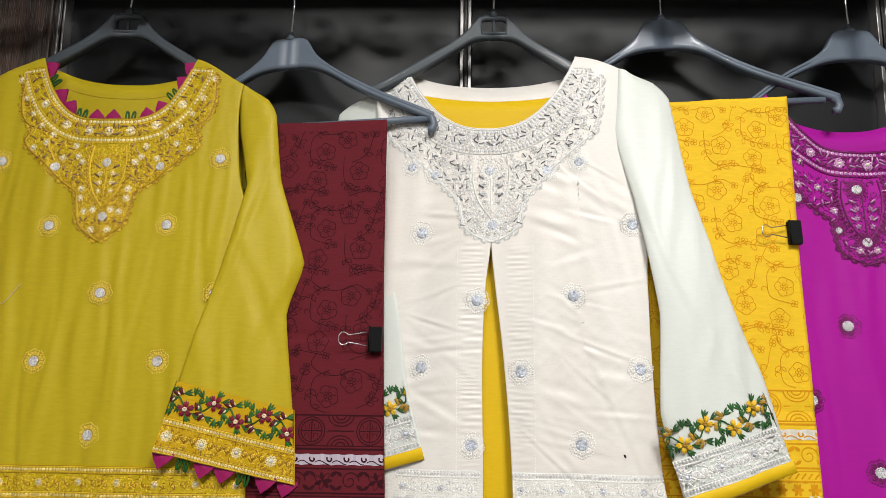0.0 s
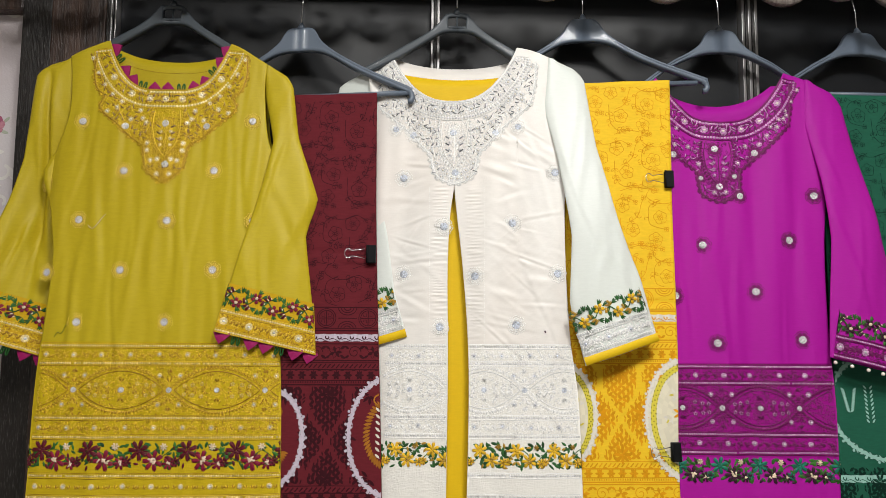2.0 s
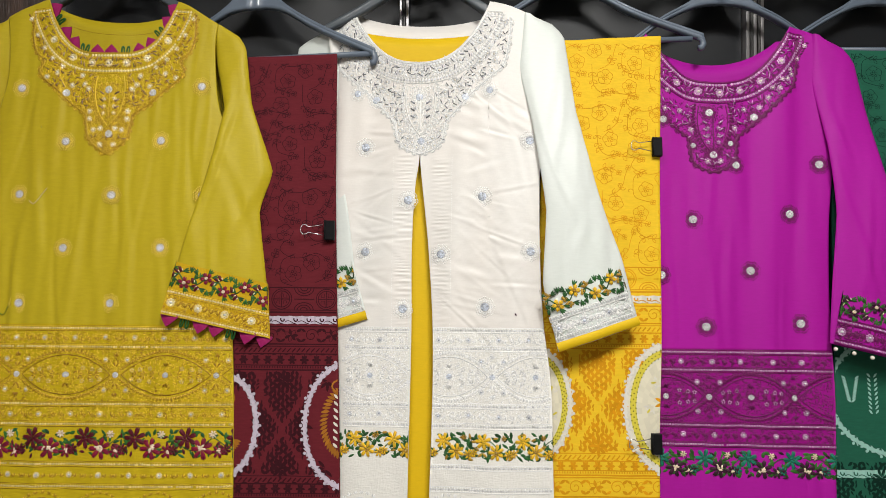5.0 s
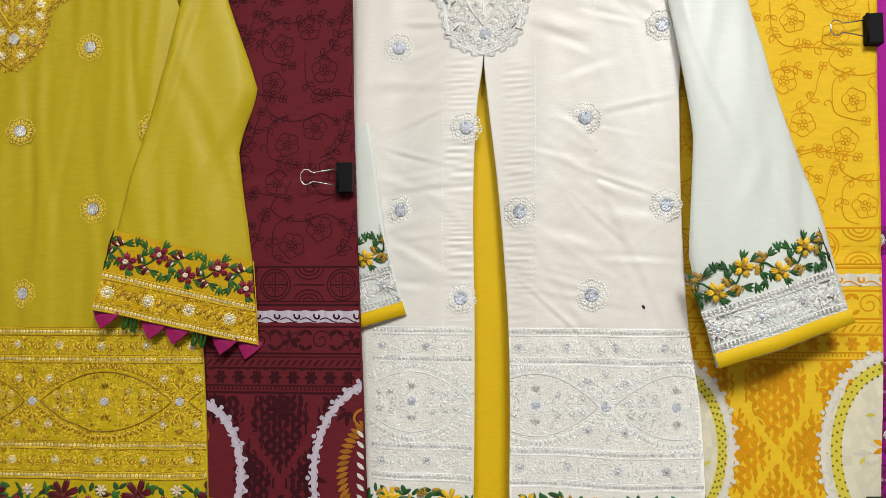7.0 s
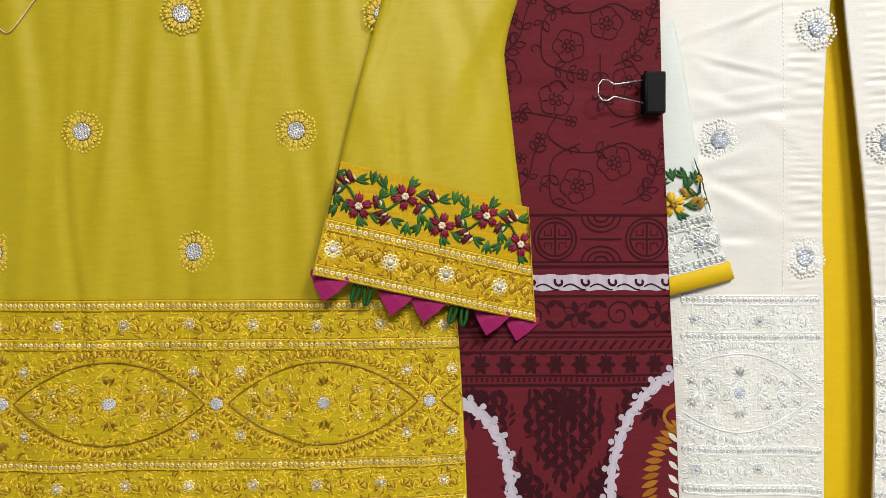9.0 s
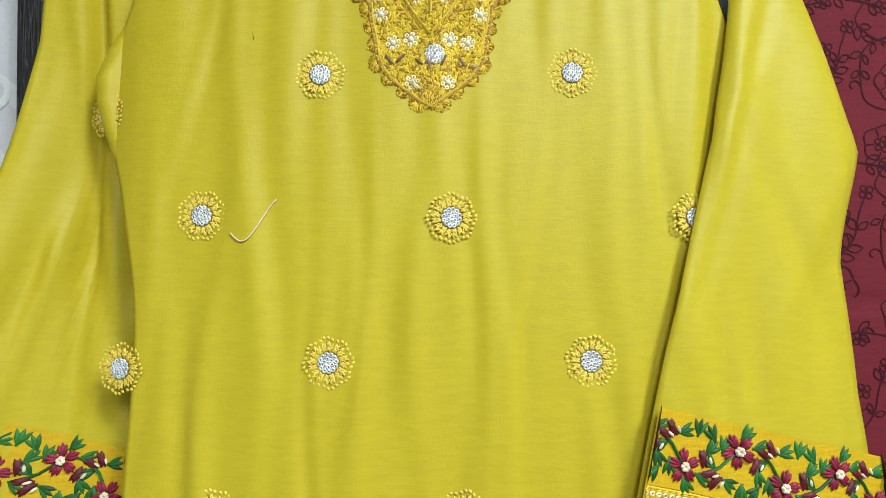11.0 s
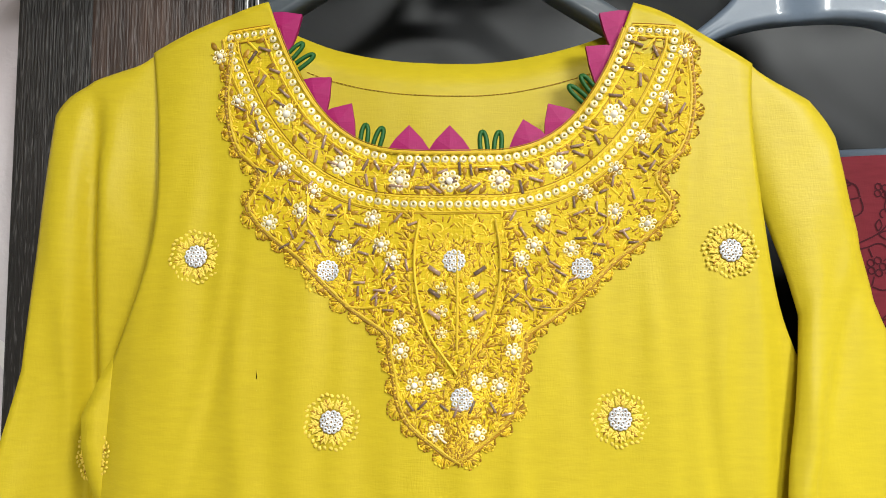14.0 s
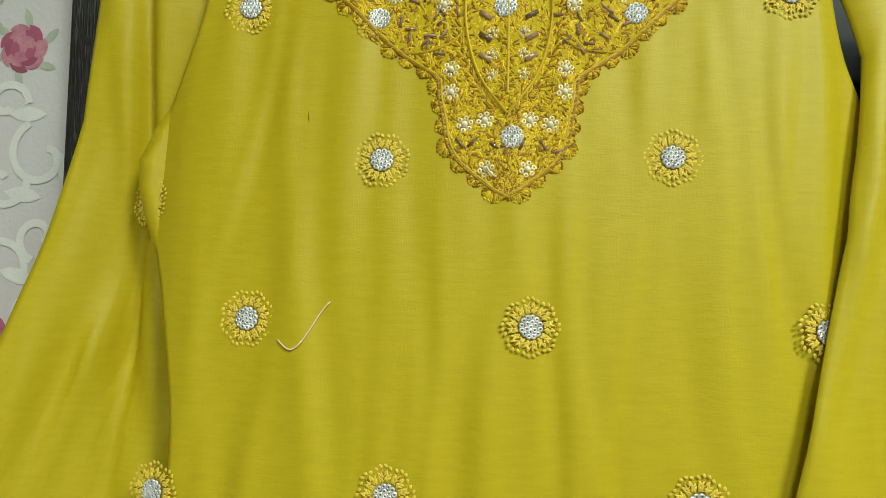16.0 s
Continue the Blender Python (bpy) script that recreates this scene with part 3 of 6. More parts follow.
def YL_DEPTH(x, z):
    # the long valley where the sleeve folds back beside the armhole
    x, z = np.asarray(x, float), np.asarray(z, float)
    run = np.clip((1.785 - z) / 0.06, 0, 1) * np.clip((z - 1.30) / 0.15, 0, 1)
    return YL_FLAT(x, z) + run * (0.011 * np.exp(-((x + 0.735 + 0.25 * np.clip(1.6 - z, 0, 1) * 0.2) / 0.0055) ** 2) - 0.004 * np.exp(-((x + 0.722) / 0.008) ** 2))


YS_L, YL_FRONT = sleeve_mesh("sleeve", [(-0.688, 1.809), (-0.678, 1.70), (-0.704, 1.60), (-0.690, 1.48), (-0.692, 1.35), (-0.698, 1.213)],
                             [(-0.704, 1.806), (-0.740, 1.791), (-0.762, 1.766), (-0.772, 1.60), (-0.803, 1.45), (-0.845, 1.35), (-0.890, 1.272)], YL_DEPTH, M_YELLOW, kurta_y)

# ivory kurta with an open front over a yellow lining
kurta_w = thing("kurta", (0.12, 1.03, 0.70), "ivory satin kurta with silver embroidery, front slit over yellow lining", "kurta", "embroidered kurtas")
W_LEFT = smooth_curve((0.70, -0.076), (0.97, -0.078), (1.15, -0.084), (1.28, -0.082), (1.42, -0.085), (1.55, -0.118), (1.60, -0.125), (1.66, -0.105), (1.72, -0.100), (1.84, -0.112))
W_RIGHT = smooth_curve((0.70, 0.311), (0.967, 0.306), (1.15, 0.303), (1.254, 0.291), (1.384, 0.285), (1.50, 0.285), (1.60, 0.288), (1.645, 0.272), (1.72, 0.264), (1.84, 0.275))
SLIT_L = smooth_curve((0.70, 0.056), (0.90, 0.056), (1.228, 0.059), (1.40, 0.058), (1.50, 0.063), (1.549, 0.0695), (1.60, 0.070), (1.84, 0.070))
SLIT_R = smooth_curve((0.70, 0.093), (0.90, 0.093), (1.228, 0.097), (1.40, 0.086), (1.50, 0.075), (1.549, 0.0705), (1.60, 0.070), (1.84, 0.070))
W_TOP = neck_profile([(-0.16, 1.775), (-0.112, 1.802), (-0.057, 1.834), (0.197, 1.842), (0.275, 1.815), (0.32, 1.795)], 0.068, 0.127, 1.730, 1.837)
W_BACKTOP = neck_profile([(-0.16, 1.77), (-0.112, 1.796), (-0.056, 1.829), (0.196, 1.838), (0.275, 1.81), (0.32, 1.79)], 0.068, 0.127, 1.817, 1.836, 2.2)
_wf = folds(31, 0.0030, 1.6, 0.0003, (14, -0.08, 0.30, 0.95, 1.70, 0.0013), 0.5)
GATHER = np.random.RandomState(5).uniform(0, 6.3, 6)


def W_DEPTH(x, z):
    x, z = np.asarray(x, float), np.asarray(z, float)
    u = (x - 0.10) / 0.195
    y = 1.024 - 0.020 * u + 0.012 * np.abs(np.clip(u, -1.1, 1.1)) ** 6 + _wf(x, z)
    # short level creases that run out from the gathers, and the gathers beside the slit
    for cx, cz, slope, wide, tall, deep in CREASES:
        v = (z - cz - slope * (x - cx)) / tall
        y = y + deep * v * np.exp(-0.5 * v * v) * np.exp(-((x - cx) / wide) ** 2)
    near = np.exp(-(np.minimum(np.abs(x - 0.043), np.abs(x - 0.109)) / 0.015) ** 4) * np.clip((1.57 - z) / 0.05, 0, 1) * np.clip((z - 1.235) / 0.02, 0, 1)
    side = np.where(x > 0.075, 1.7, 0.0)
    return y + 0.0007 * near * (0.30 + 0.65 * np.sin(31 * z + 25 * x + 3 * side) ** 2) * (np.sin(700 * z + 9 * np.sin(37 * z + side) + 4 * np.sin(83 * z) + 45 * x + GATHER[0] + side) + 0.8 * np.sin(930 * z - 70 * x + 4 * np.sin(51 * z + side) + GATHER[1]))


_rng = np.random.RandomState(23)
CREASES = []
for _k in range(64):
    _s = 1 if _k % 3 else -1
    _x = (0.150 + abs(_rng.normal(0, 0.05))) if _s > 0 else (0.005 - abs(_rng.normal(0, 0.025)))
    CREASES.append((_x, _rng.uniform(1.24, 1.66), _rng.normal(-0.25 * _s, 0.35), _rng.uniform(0.012, 0.045), _rng.uniform(0.0025, 0.008), _rng.uniform(0.0005, 0.0016) * _rng.choice([-1, 1])))

cloth("front_panel", W_LEFT, SLIT_L, W_TOP, 0.70, W_DEPTH, 80, 520, M_IVORY, kurta_w)
cloth("front_panel", SLIT_R, W_RIGHT, W_TOP, 0.70, W_DEPTH, 120, 520, M_IVORY, kurta_w)
cloth("back", W_LEFT, W_RIGHT, W_BACKTOP, 0.70, surface(1.068, 0.1, 0.195, 0, -0.020, None, 4), 50, 50, M_IVORY, kurta_w)
cloth("lining", smooth_curve((0.70, 0.03), (1.84, -0.05)), smooth_curve((0.70, 0.125), (1.84, 0.19)), lambda x: 1.783 + 0.9 * (np.asarray(x, float) - 0.07) ** 2, 0.70,
      surface(1.047, 0.07, 0.1, 0, 0, folds(41, 0.0007)), 24, 60, M_LINING, kurta_w, "bright yellow cotton lining")
WS_DEPTH = tucked(surface(0.996, 0.35, 0.1, 0.03, 0.006, folds(45, 0.0030, 1.5, 0.0006, (16, 0.28, 0.42, 1.3, 1.72, 0.0024), 0.25), 2), 1.0155, 1.45, 1.77)
WS_R, WS_FRONT = sleeve_mesh("sleeve", [(0.258, 1.820), (0.248, 1.72), (0.272, 1.61), (0.294, 1.45), (0.288, 1.32), (0.313, 1.203)],
                             [(0.274, 1.816), (0.311, 1.799), (0.333, 1.772), (0.352, 1.630), (0.390, 1.472), (0.428, 1.362), (0.455, 1.250)], WS_DEPTH, M_IVORY_SLEEVE, kurta_w)
WL_DEPTH = surface(1.048, -0.08, 0.07, -0.28, 0.004, folds(49, 0.001, 1, 0.0004), 2)
WS_L, WL_FRONT = sleeve_mesh("sleeve", [(-0.103, 1.806), (-0.085, 1.72), (-0.090, 1.60), (-0.060, 1.45), (-0.044, 1.34), (-0.019, 1.256)],
                             [(-0.108, 1.804), (-0.168, 1.775), (-0.185, 1.62), (-0.170, 1.45), (-0.150, 1.33), (-0.135, 1.222)], WL_DEPTH, M_IVORY_SLEEVE, kurta_w, "", 0.006)

# magenta kurta
kurta_m = thing("kurta", (0.66, 1.05, 0.70), "magenta kurta with plum embroidery and silver sequins, on a hanger", "kurta", "embroidered kurtas")
M_LEFT = smooth_curve((0.70, 0.475), (1.84, 0.475))
M_RIGHT = smooth_curve((0.70, 0.795), (0.965, 0.796), (1.15, 0.803), (1.258, 0.802), (1.45, 0.812), (1.54, 0.822), (1.62, 0.812), (1.70, 0.808), (1.78, 0.815), (1.84, 0.82))
M_TOP = neck_profile([(0.40, 1.75), (0.475, 1.79), (0.520, 1.805), (0.765, 1.806), (0.815, 1.788), (0.88, 1.75)], 0.626, 0.130, 1.700, 1.804)
M_BACKTOP = neck_profile([(0.40, 1.745), (0.475, 1.785), (0.520, 1.80), (0.765, 1.80), (0.815, 1.782), (0.88, 1.745)], 0.630, 0.130, 1.752, 1.802, 2.2)
M_DEPTH = surface(1.042, 0.64, 0.19, -0.08, 0.010, folds(53, 0.0042, 0.6, 0.0004, (22, 0.49, 0.80, 0.95, 1.65, 0.0020)))
cloth("body", M_LEFT, M_RIGHT, M_TOP, 0.70, M_DEPTH, 110, 160, M_MAGENTA, kurta_m)
cloth("back", M_LEFT, M_RIGHT, M_BACKTOP, 0.70, surface(1.085, 0.64, 0.19, -0.02, -0.010, None, 4), 40, 40, M_MAGENTA, kurta_m)
MS_DEPTH = tucked(surface(1.012, 0.86, 0.1, 0.0, 0.006, folds(59, 0.0030, 1.2, 0.0004, (10, 0.80, 0.93, 1.3, 1.7, 0.0025), 0.2), 2), 1.036, 1.45, 1.75)
MS_R, MS_FRONT = sleeve_mesh("sleeve", [(0.800, 1.794), (0.795, 1.70), (0.810, 1.58), (0.815, 1.45), (0.800, 1.32), (0.790, 1.222)],
                             [(0.815, 1.789), (0.856, 1.766), (0.877, 1.735), (0.900, 1.565), (0.925, 1.40), (0.950, 1.28), (0.960, 1.182)], MS_DEPTH, M_MAGENTA, kurta_m)

# folded trousers: a printed length of cloth over each bar
trousers_m = thing("trousers", (-0.16, 1.03, 0.80), "folded maroon printed cotton trousers hung over a hanger bar", "trousers", "folded trousers")
P_LEFT, P_RIGHT = smooth_curve((0.80, -0.262), (1.30, -0.256), (1.76, -0.252)), smooth_curve((0.80, -0.056), (0.97, -0.0615), (1.148, -0.0685), (1.274, -0.0745), (1.50, -0.0830), (1.76, -0.0870))


def P_DEPTH(x, z):
    x, z = np.asarray(x, float), np.asarray(z, float)
    return 1.034 + 0.0025 * np.exp(-((z - 1.417 + 0.05 * (x + 0.16)) / 0.004) ** 2) + 0.0008 * np.sin(45 * x + 9 * z) + 0.0006 * np.sin(80 * x - 30 * z)


cloth("folded_cloth", P_LEFT, P_RIGHT, lambda x: 1.7465 + 0.05 * (x + 0.085), 0.80, P_DEPTH, 40, 160, M_MAROON, trousers_m, thick=0.007)
trousers_y = thing("trousers", (0.41, 1.04, 0.90), "folded sunny yellow printed trousers hung over a hanger bar", "trousers", "folded trousers")
Q_LEFT, Q_RIGHT = smooth_curve((0.90, 0.275), (1.80, 0.300)), smooth_curve((0.90, 0.492), (1.05, 0.496), (1.235, 0.504), (1.478, 0.508), (1.80, 0.519))


def Q_DEPTH(x, z):
    x, z = np.asarray(x, float), np.asarray(z, float)
    return 1.037 + 0.0008 * np.sin(45 * x + 9 * z + 1) + 0.0007 * np.sin(80 * x - 30 * z) + 0.0018 * np.exp(-((z - 1.325) / 0.006) ** 2)


cloth("folded_cloth", Q_LEFT, Q_RIGHT, lambda x: 1.788 + 0.06 * (x - 0.5), 0.90, Q_DEPTH, 40, 160, M_SUNNY, trousers_y, thick=0.007)
trousers_g = thing("trousers", (0.95, 1.06, 0.80), "folded bottle green printed cloth hung over a hanger bar", "trousers", "folded trousers")
G_LEFT, G_RIGHT = smooth_curve((0.80, 0.80), (1.80, 0.85)), smooth_curve((0.80, 1.06), (1.80, 1.06))


def G_DEPTH(x, z):
    return 1.055 + 0.001 * np.sin(40 * np.asarray(x, float) + 8 * np.asarray(z, float))


cloth("folded_cloth", G_LEFT, G_RIGHT, lambda x: np.full_like(x, 1.772), 0.80, G_DEPTH, 30, 60, M_GREEN_CLOTH, trousers_g, thick=0.007)


# ---- embroidery and print ----
def _ring(n, r=1.0, h=0.0):
    return [(r * math.cos(2 * math.pi * k / n), r * math.sin(2 * math.pi * k / n), h) for k in range(n)]


# unit shapes: across, along and height
STITCH = (np.array([(-0.5, 0, 0), (-0.25, -0.5, 0), (0.25, -0.5, 0), (0.5, 0, 0), (0.25, 0.5, 0), (-0.25, 0.5, 0), (-0.24, 0, 1), (0.24, 0, 1)], float),
          [(0, 1, 6), (1, 2, 7, 6), (2, 3, 7), (3, 4, 7), (4, 5, 6, 7), (5, 0, 6)])
BEAD = (np.array(_ring(8) + _ring(8, 0.72, 0.72) + [(0, 0, 1)], float),
        [(k, (k + 1) % 8, 8 + (k + 1) % 8, 8 + k) for k in range(8)] + [(8 + k, 8 + (k + 1) % 8, 16) for k in range(8)])
SEQUIN = (np.array(_ring(10, 1, 0.0) + _ring(10, 0.55, 1.0) + _ring(10, 0.28, 0.3), float),
          [(k, (k + 1) % 10, 10 + (k + 1) % 10, 10 + k) for k in range(10)] + [(10 + k, 10 + (k + 1) % 10, 20 + (k + 1) % 10, 20 + k) for k in range(10)])
DISC = (np.array(_ring(16) + [(0, 0, 0)], float), [(k, (k + 1) % 16, 16) for k in range(16)])
LEAF = (np.array([(-0.5, 0, 0), (-0.25, -0.36, 0), (0.05, -0.46, 0), (0.3, -0.3, 0), (0.5, 0, 0), (0.3, 0.3, 0), (0.05, 0.46, 0), (-0.25, 0.36, 0),
                  (-0.25, 0, 0.7), (0.05, 0, 1), (0.3, 0, 0.7)], float),
        [(0, 1, 8), (1, 2, 9, 8), (2, 3, 10, 9), (3, 4, 10), (4, 5, 10), (5, 6, 9, 10), (6, 7, 8, 9), (7, 0, 8)])
BUGLE = (np.array([(x, y, h) for x in (-0.5, 0.5) for y, h in ((-0.5, 0), (-0.5, 0.6), (-0.2, 1), (0.2, 1), (0.5, 0.6), (0.5, 0))], float),
         [(k, k + 1, k + 7, k + 6) for k in range(5)] + [(5, 4, 3, 2, 1, 0), (6, 7, 8, 9, 10, 11)])
FLAKE = (np.array([(-0.5, 0, 0), (0, -0.5, 0), (0.5, 0, 0), (0, 0.5, 0)], float), [(0, 1, 2, 3)])


RELIEF = 1.5


class Work:
    """Collects stitches, beads and printed shapes in the plane of a cloth, then lays them on its surface."""

    def __init__(self, mats):
        self.mats, self.v, self.f, self.s, self.n = mats, [], [], [], 0

    def add(self, unit, mat, x, z, angle=0.0, length=1.0, width=1.0, height=1.0, base=0.0):
        u, faces = unit
        c, s = math.cos(angle), math.sin(angle)
        a, b = u[:, 0] * length, u[:, 1] * width
        self.v.append(np.stack([x + a * c - b * s, z + a * s + b * c, u[:, 2] * height * RELIEF + base], -1))
        n = self.n
        self.f += [tuple(n + i for i in q) for q in faces]
        self.s += [mat] * len(faces)
        self.n += len(u)

    def stroke(self, mat, pts, width, height=0.0006, base=0.0):
        """A corded line: a low ridge along pts."""
        p = np.asarray(pts, float)
        if len(p) < 2:
            return
        d = np.gradient(p, axis=0)
        d /= np.maximum(np.linalg.norm(d, axis=1, keepdims=True), 1e-9)
        nrm = np.stack([-d[:, 1], d[:, 0]], -1) * width / 2
        k, n = len(p), self.n
        rows = [np.column_stack([p + nrm, np.full(k, base)]), np.column_stack([p, np.full(k, base + height * RELIEF)]), np.column_stack([p - nrm, np.full(k, base)])]
        self.v.append(np.concatenate(rows))
        for i in range(k - 1):
            self.f.append((n + k + i, n + i, n + i + 1, n + k + i + 1))
            self.f.append((n + 2 * k + i, n + k + i, n + k + i + 1, n + 2 * k + i + 1))
        self.s += [mat] * (2 * (k - 1))
        self.n += 3 * k

    def polygon(self, mat, pts, base=0.0):
        n = self.n
        self.v.append(np.column_stack([np.asarray(pts, float), np.full(len(pts), base)]))
        self.f.append(tuple(range(n, n + len(pts))))
        self.s.append(mat)
        self.n += len(pts)

    def lay(self, name, depth, parent, label="", frame_at=None, left=None, right=None, lift=0.0004, flat=1.0):
        if not self.v:
            return None
        v = np.concatenate(self.v)
        x, z, h = v[:, 0], v[:, 1], v[:, 2] * flat
        if frame_at:
            ox, oz, a = frame_at
            x, z = ox + x * math.cos(a) - z * math.sin(a), oz + x * math.sin(a) + z * math.cos(a)
        if left is not None:
            x = np.clip(x, left(z) + 0.0006, right(z) - 0.0006)
        y = depth(x, z) - h - lift
        return mesh_part(name, np.stack([x, y, z], -1), self.f, self.mats, parent, label, self.s)


RNG = np.random.RandomState(77)
# material slots of a palette: thread, dark thread, sequin, pearl, bugle, metal dot
PAL_GOLD = [M_GOLD, M_GOLD_DK, M_SEQUIN, M_PEARL, M_BUGLE, M_SEQUIN_GOLD, M_SEQUIN_HEM, M_PALEGOLD]
PAL_SILVER = [M_SILVERTHREAD, M_SILVER_DK, M_SEQUIN_COOL, M_PEARL, M_BUGLE_GREY, M_SEQUIN]
PAL_PLUM = [M_PLUMTHREAD, M_PLUM_DK, M_SEQUIN, M_PEARL, M_SEQUIN_PINK, M_SEQUIN_PINK]


def sequin_disc(w, x, z, r, slot=2):
    """A round cluster of small sequins in rings."""
    w.add(BEAD, 1, x, z, 0, r * 1.05, r * 1.05, 0.0006)
    for k, n in ((0, 1), (0.38, 6), (0.76, 12)):
        for i in range(n):
            a = 2 * math.pi * (i + RNG.uniform(-0.1, 0.1)) / n
            w.add(SEQUIN, slot, x + k * r * math.cos(a), z + k * r * math.sin(a), RNG.uniform(0, 6), r * 0.25, r * 0.25, 0.0007 + RNG.uniform(0, 0.0004), 0.0005)


def motif(w, x, z, r, turn=0.0, slot=0):
    """Eight stitched lobes round a sequin disc, with knots at the tips."""
    for k in range(8):
        a = turn + 2 * math.pi * k / 8
        for j in range(-3, 4):
            b = a + j * 0.088
            for q, along in ((0.52, 0.24), (0.70 - 0.010 * j * j, 0.27)):
                w.add(STITCH, slot if j else 1, x + r * q * math.cos(b), z + r * q * math.sin(b), b + 0.11 * j + 0.5 * (-1) ** j, r * along, r * 0.075, 0.0005)
        for j in (-0.27, -0.09, 0.09, 0.27):
            w.add(STITCH, slot, x + r * (0.93 - 1.0 * j * j) * math.cos(a + j), z + r * (0.93 - 1.0 * j * j) * math.sin(a + j), a + j + 0.8, r * 0.16, r * 0.10, 0.0005)
    sequin_disc(w, x, z, r * 0.40)


def blossom(w, x, z, r, petals=6, slot=5, heart=3):
    """A small flower of sequins round a pearl."""
    for k in range(petals):
        a = 2 * math.pi * k / petals + 0.3
        w.add(SEQUIN, slot, x + r * 0.64 * math.cos(a), z + r * 0.64 * math.sin(a), a, r * 0.31, r * 0.31, 0.0008, 0.0003)
        w.add(STITCH, 0, x + r * 1.02 * math.cos(a + 0.5), z + r * 1.02 * math.sin(a + 0.5), a + 0.5, r * 0.5, r * 0.22, 0.0009)
    w.add(BEAD, heart, x, z, 0, r * 0.36, r * 0.36, 0.0022)


def sprig(w, x, z, a, size):
    """A forked sprig: stem, thread leaves and two bugle beads."""
    for s in (-1, 1):
        b, q = a + s * RNG.uniform(0.3, 1.3), size * RNG.uniform(0.42, 0.62)
        w.add(BUGLE, 4, x + q * math.cos(b), z + q * math.sin(b), b + RNG.normal(0, 0.5), size * RNG.uniform(0.48, 0.66), size * 0.125, 0.0009, 0.0004)
        w.add(LEAF, 1, x + 0.45 * size * math.cos(a + 1.5 * s), z + 0.45 * size * math.sin(a + 1.5 * s), a + 1.2 * s, size * 0.55, size * 0.28, 0.0010)
    w.add(STITCH, 0, x, z, a, size * 0.9, size * 0.12, 0.0008)


def bead_row(w, pts, size, slot=5, rails=0.0019, knots=True):
    """A row of square-set sequins between two corded edges, along a polyline of even steps."""
    p = np.asarray(pts, float)
    seg = np.linalg.norm(np.diff(p, axis=0), axis=1)
    run = np.concatenate([[0], np.cumsum(seg)])
    n = max(2, int(run[-1] / (size * 2.05)))
    t = np.linspace(0, run[-1], n)
    x, z = np.interp(t, run, p[:, 0]), np.interp(t, run, p[:, 1])
    d = np.gradient(np.stack([x, z], -1), axis=0)
    ang = np.arctan2(d[:, 1], d[:, 0])
    for i in range(n):
        if RNG.rand() < 0.985:
            w.add(SEQUIN, slot, x[i], z[i], ang[i] + RNG.uniform(-0.3, 0.3), size * 0.93, size * 0.93, 0.0007 + RNG.uniform(0, 0.0004), 0.0003)
        if knots:
            for s in (-1, 1):
                w.add(STITCH, 0, x[i] - s * size * 1.15 * math.sin(ang[i]), z[i] + s * size * 1.15 * math.cos(ang[i]), ang[i] + 0.5 * s, size * 1.9, size * 0.6, 0.0010)
    for s in (-1, 1):
        off = np.stack([-np.sin(ang), np.cos(ang)], -1) * s * size * 1.75
        w.stroke(0, np.stack([x, z], -1) + off, rails * 0.8, 0.0008)
        w.stroke(1, np.stack([x, z], -1) + off * 1.28, rails * 0.35, 0.0005)


def arc_pts(cx, cz, rx, rz, a0, a1, n=40):
    a = np.radians(np.linspace(a0, a1, n))
    return np.stack([cx + rx * np.cos(a), cz + rz * np.sin(a)], -1)


def spray(w, x, z, a, size, slot=0):
    """A fan of stitched leaves."""
    for k in range(-2, 3):
        b = a + 0.42 * k
        q = size * (1 - 0.10 * abs(k))
        w.add(LEAF, slot if k % 2 == 0 else 1, x + 0.55 * q * math.cos(b), z + 0.55 * q * math.sin(b), b, q * 0.85, q * 0.26, 0.0011)


def curl(w, x, z, r, flip, slot=0, width=0.0018, turn=0.0):
    a = np.linspace(0, 4.4, 22)
    q = r * (1 - a / 5.6)
    w.stroke(slot, np.stack([x + flip * q * np.cos(a + turn), z + q * np.sin(a + turn)], -1), width, 0.0011)


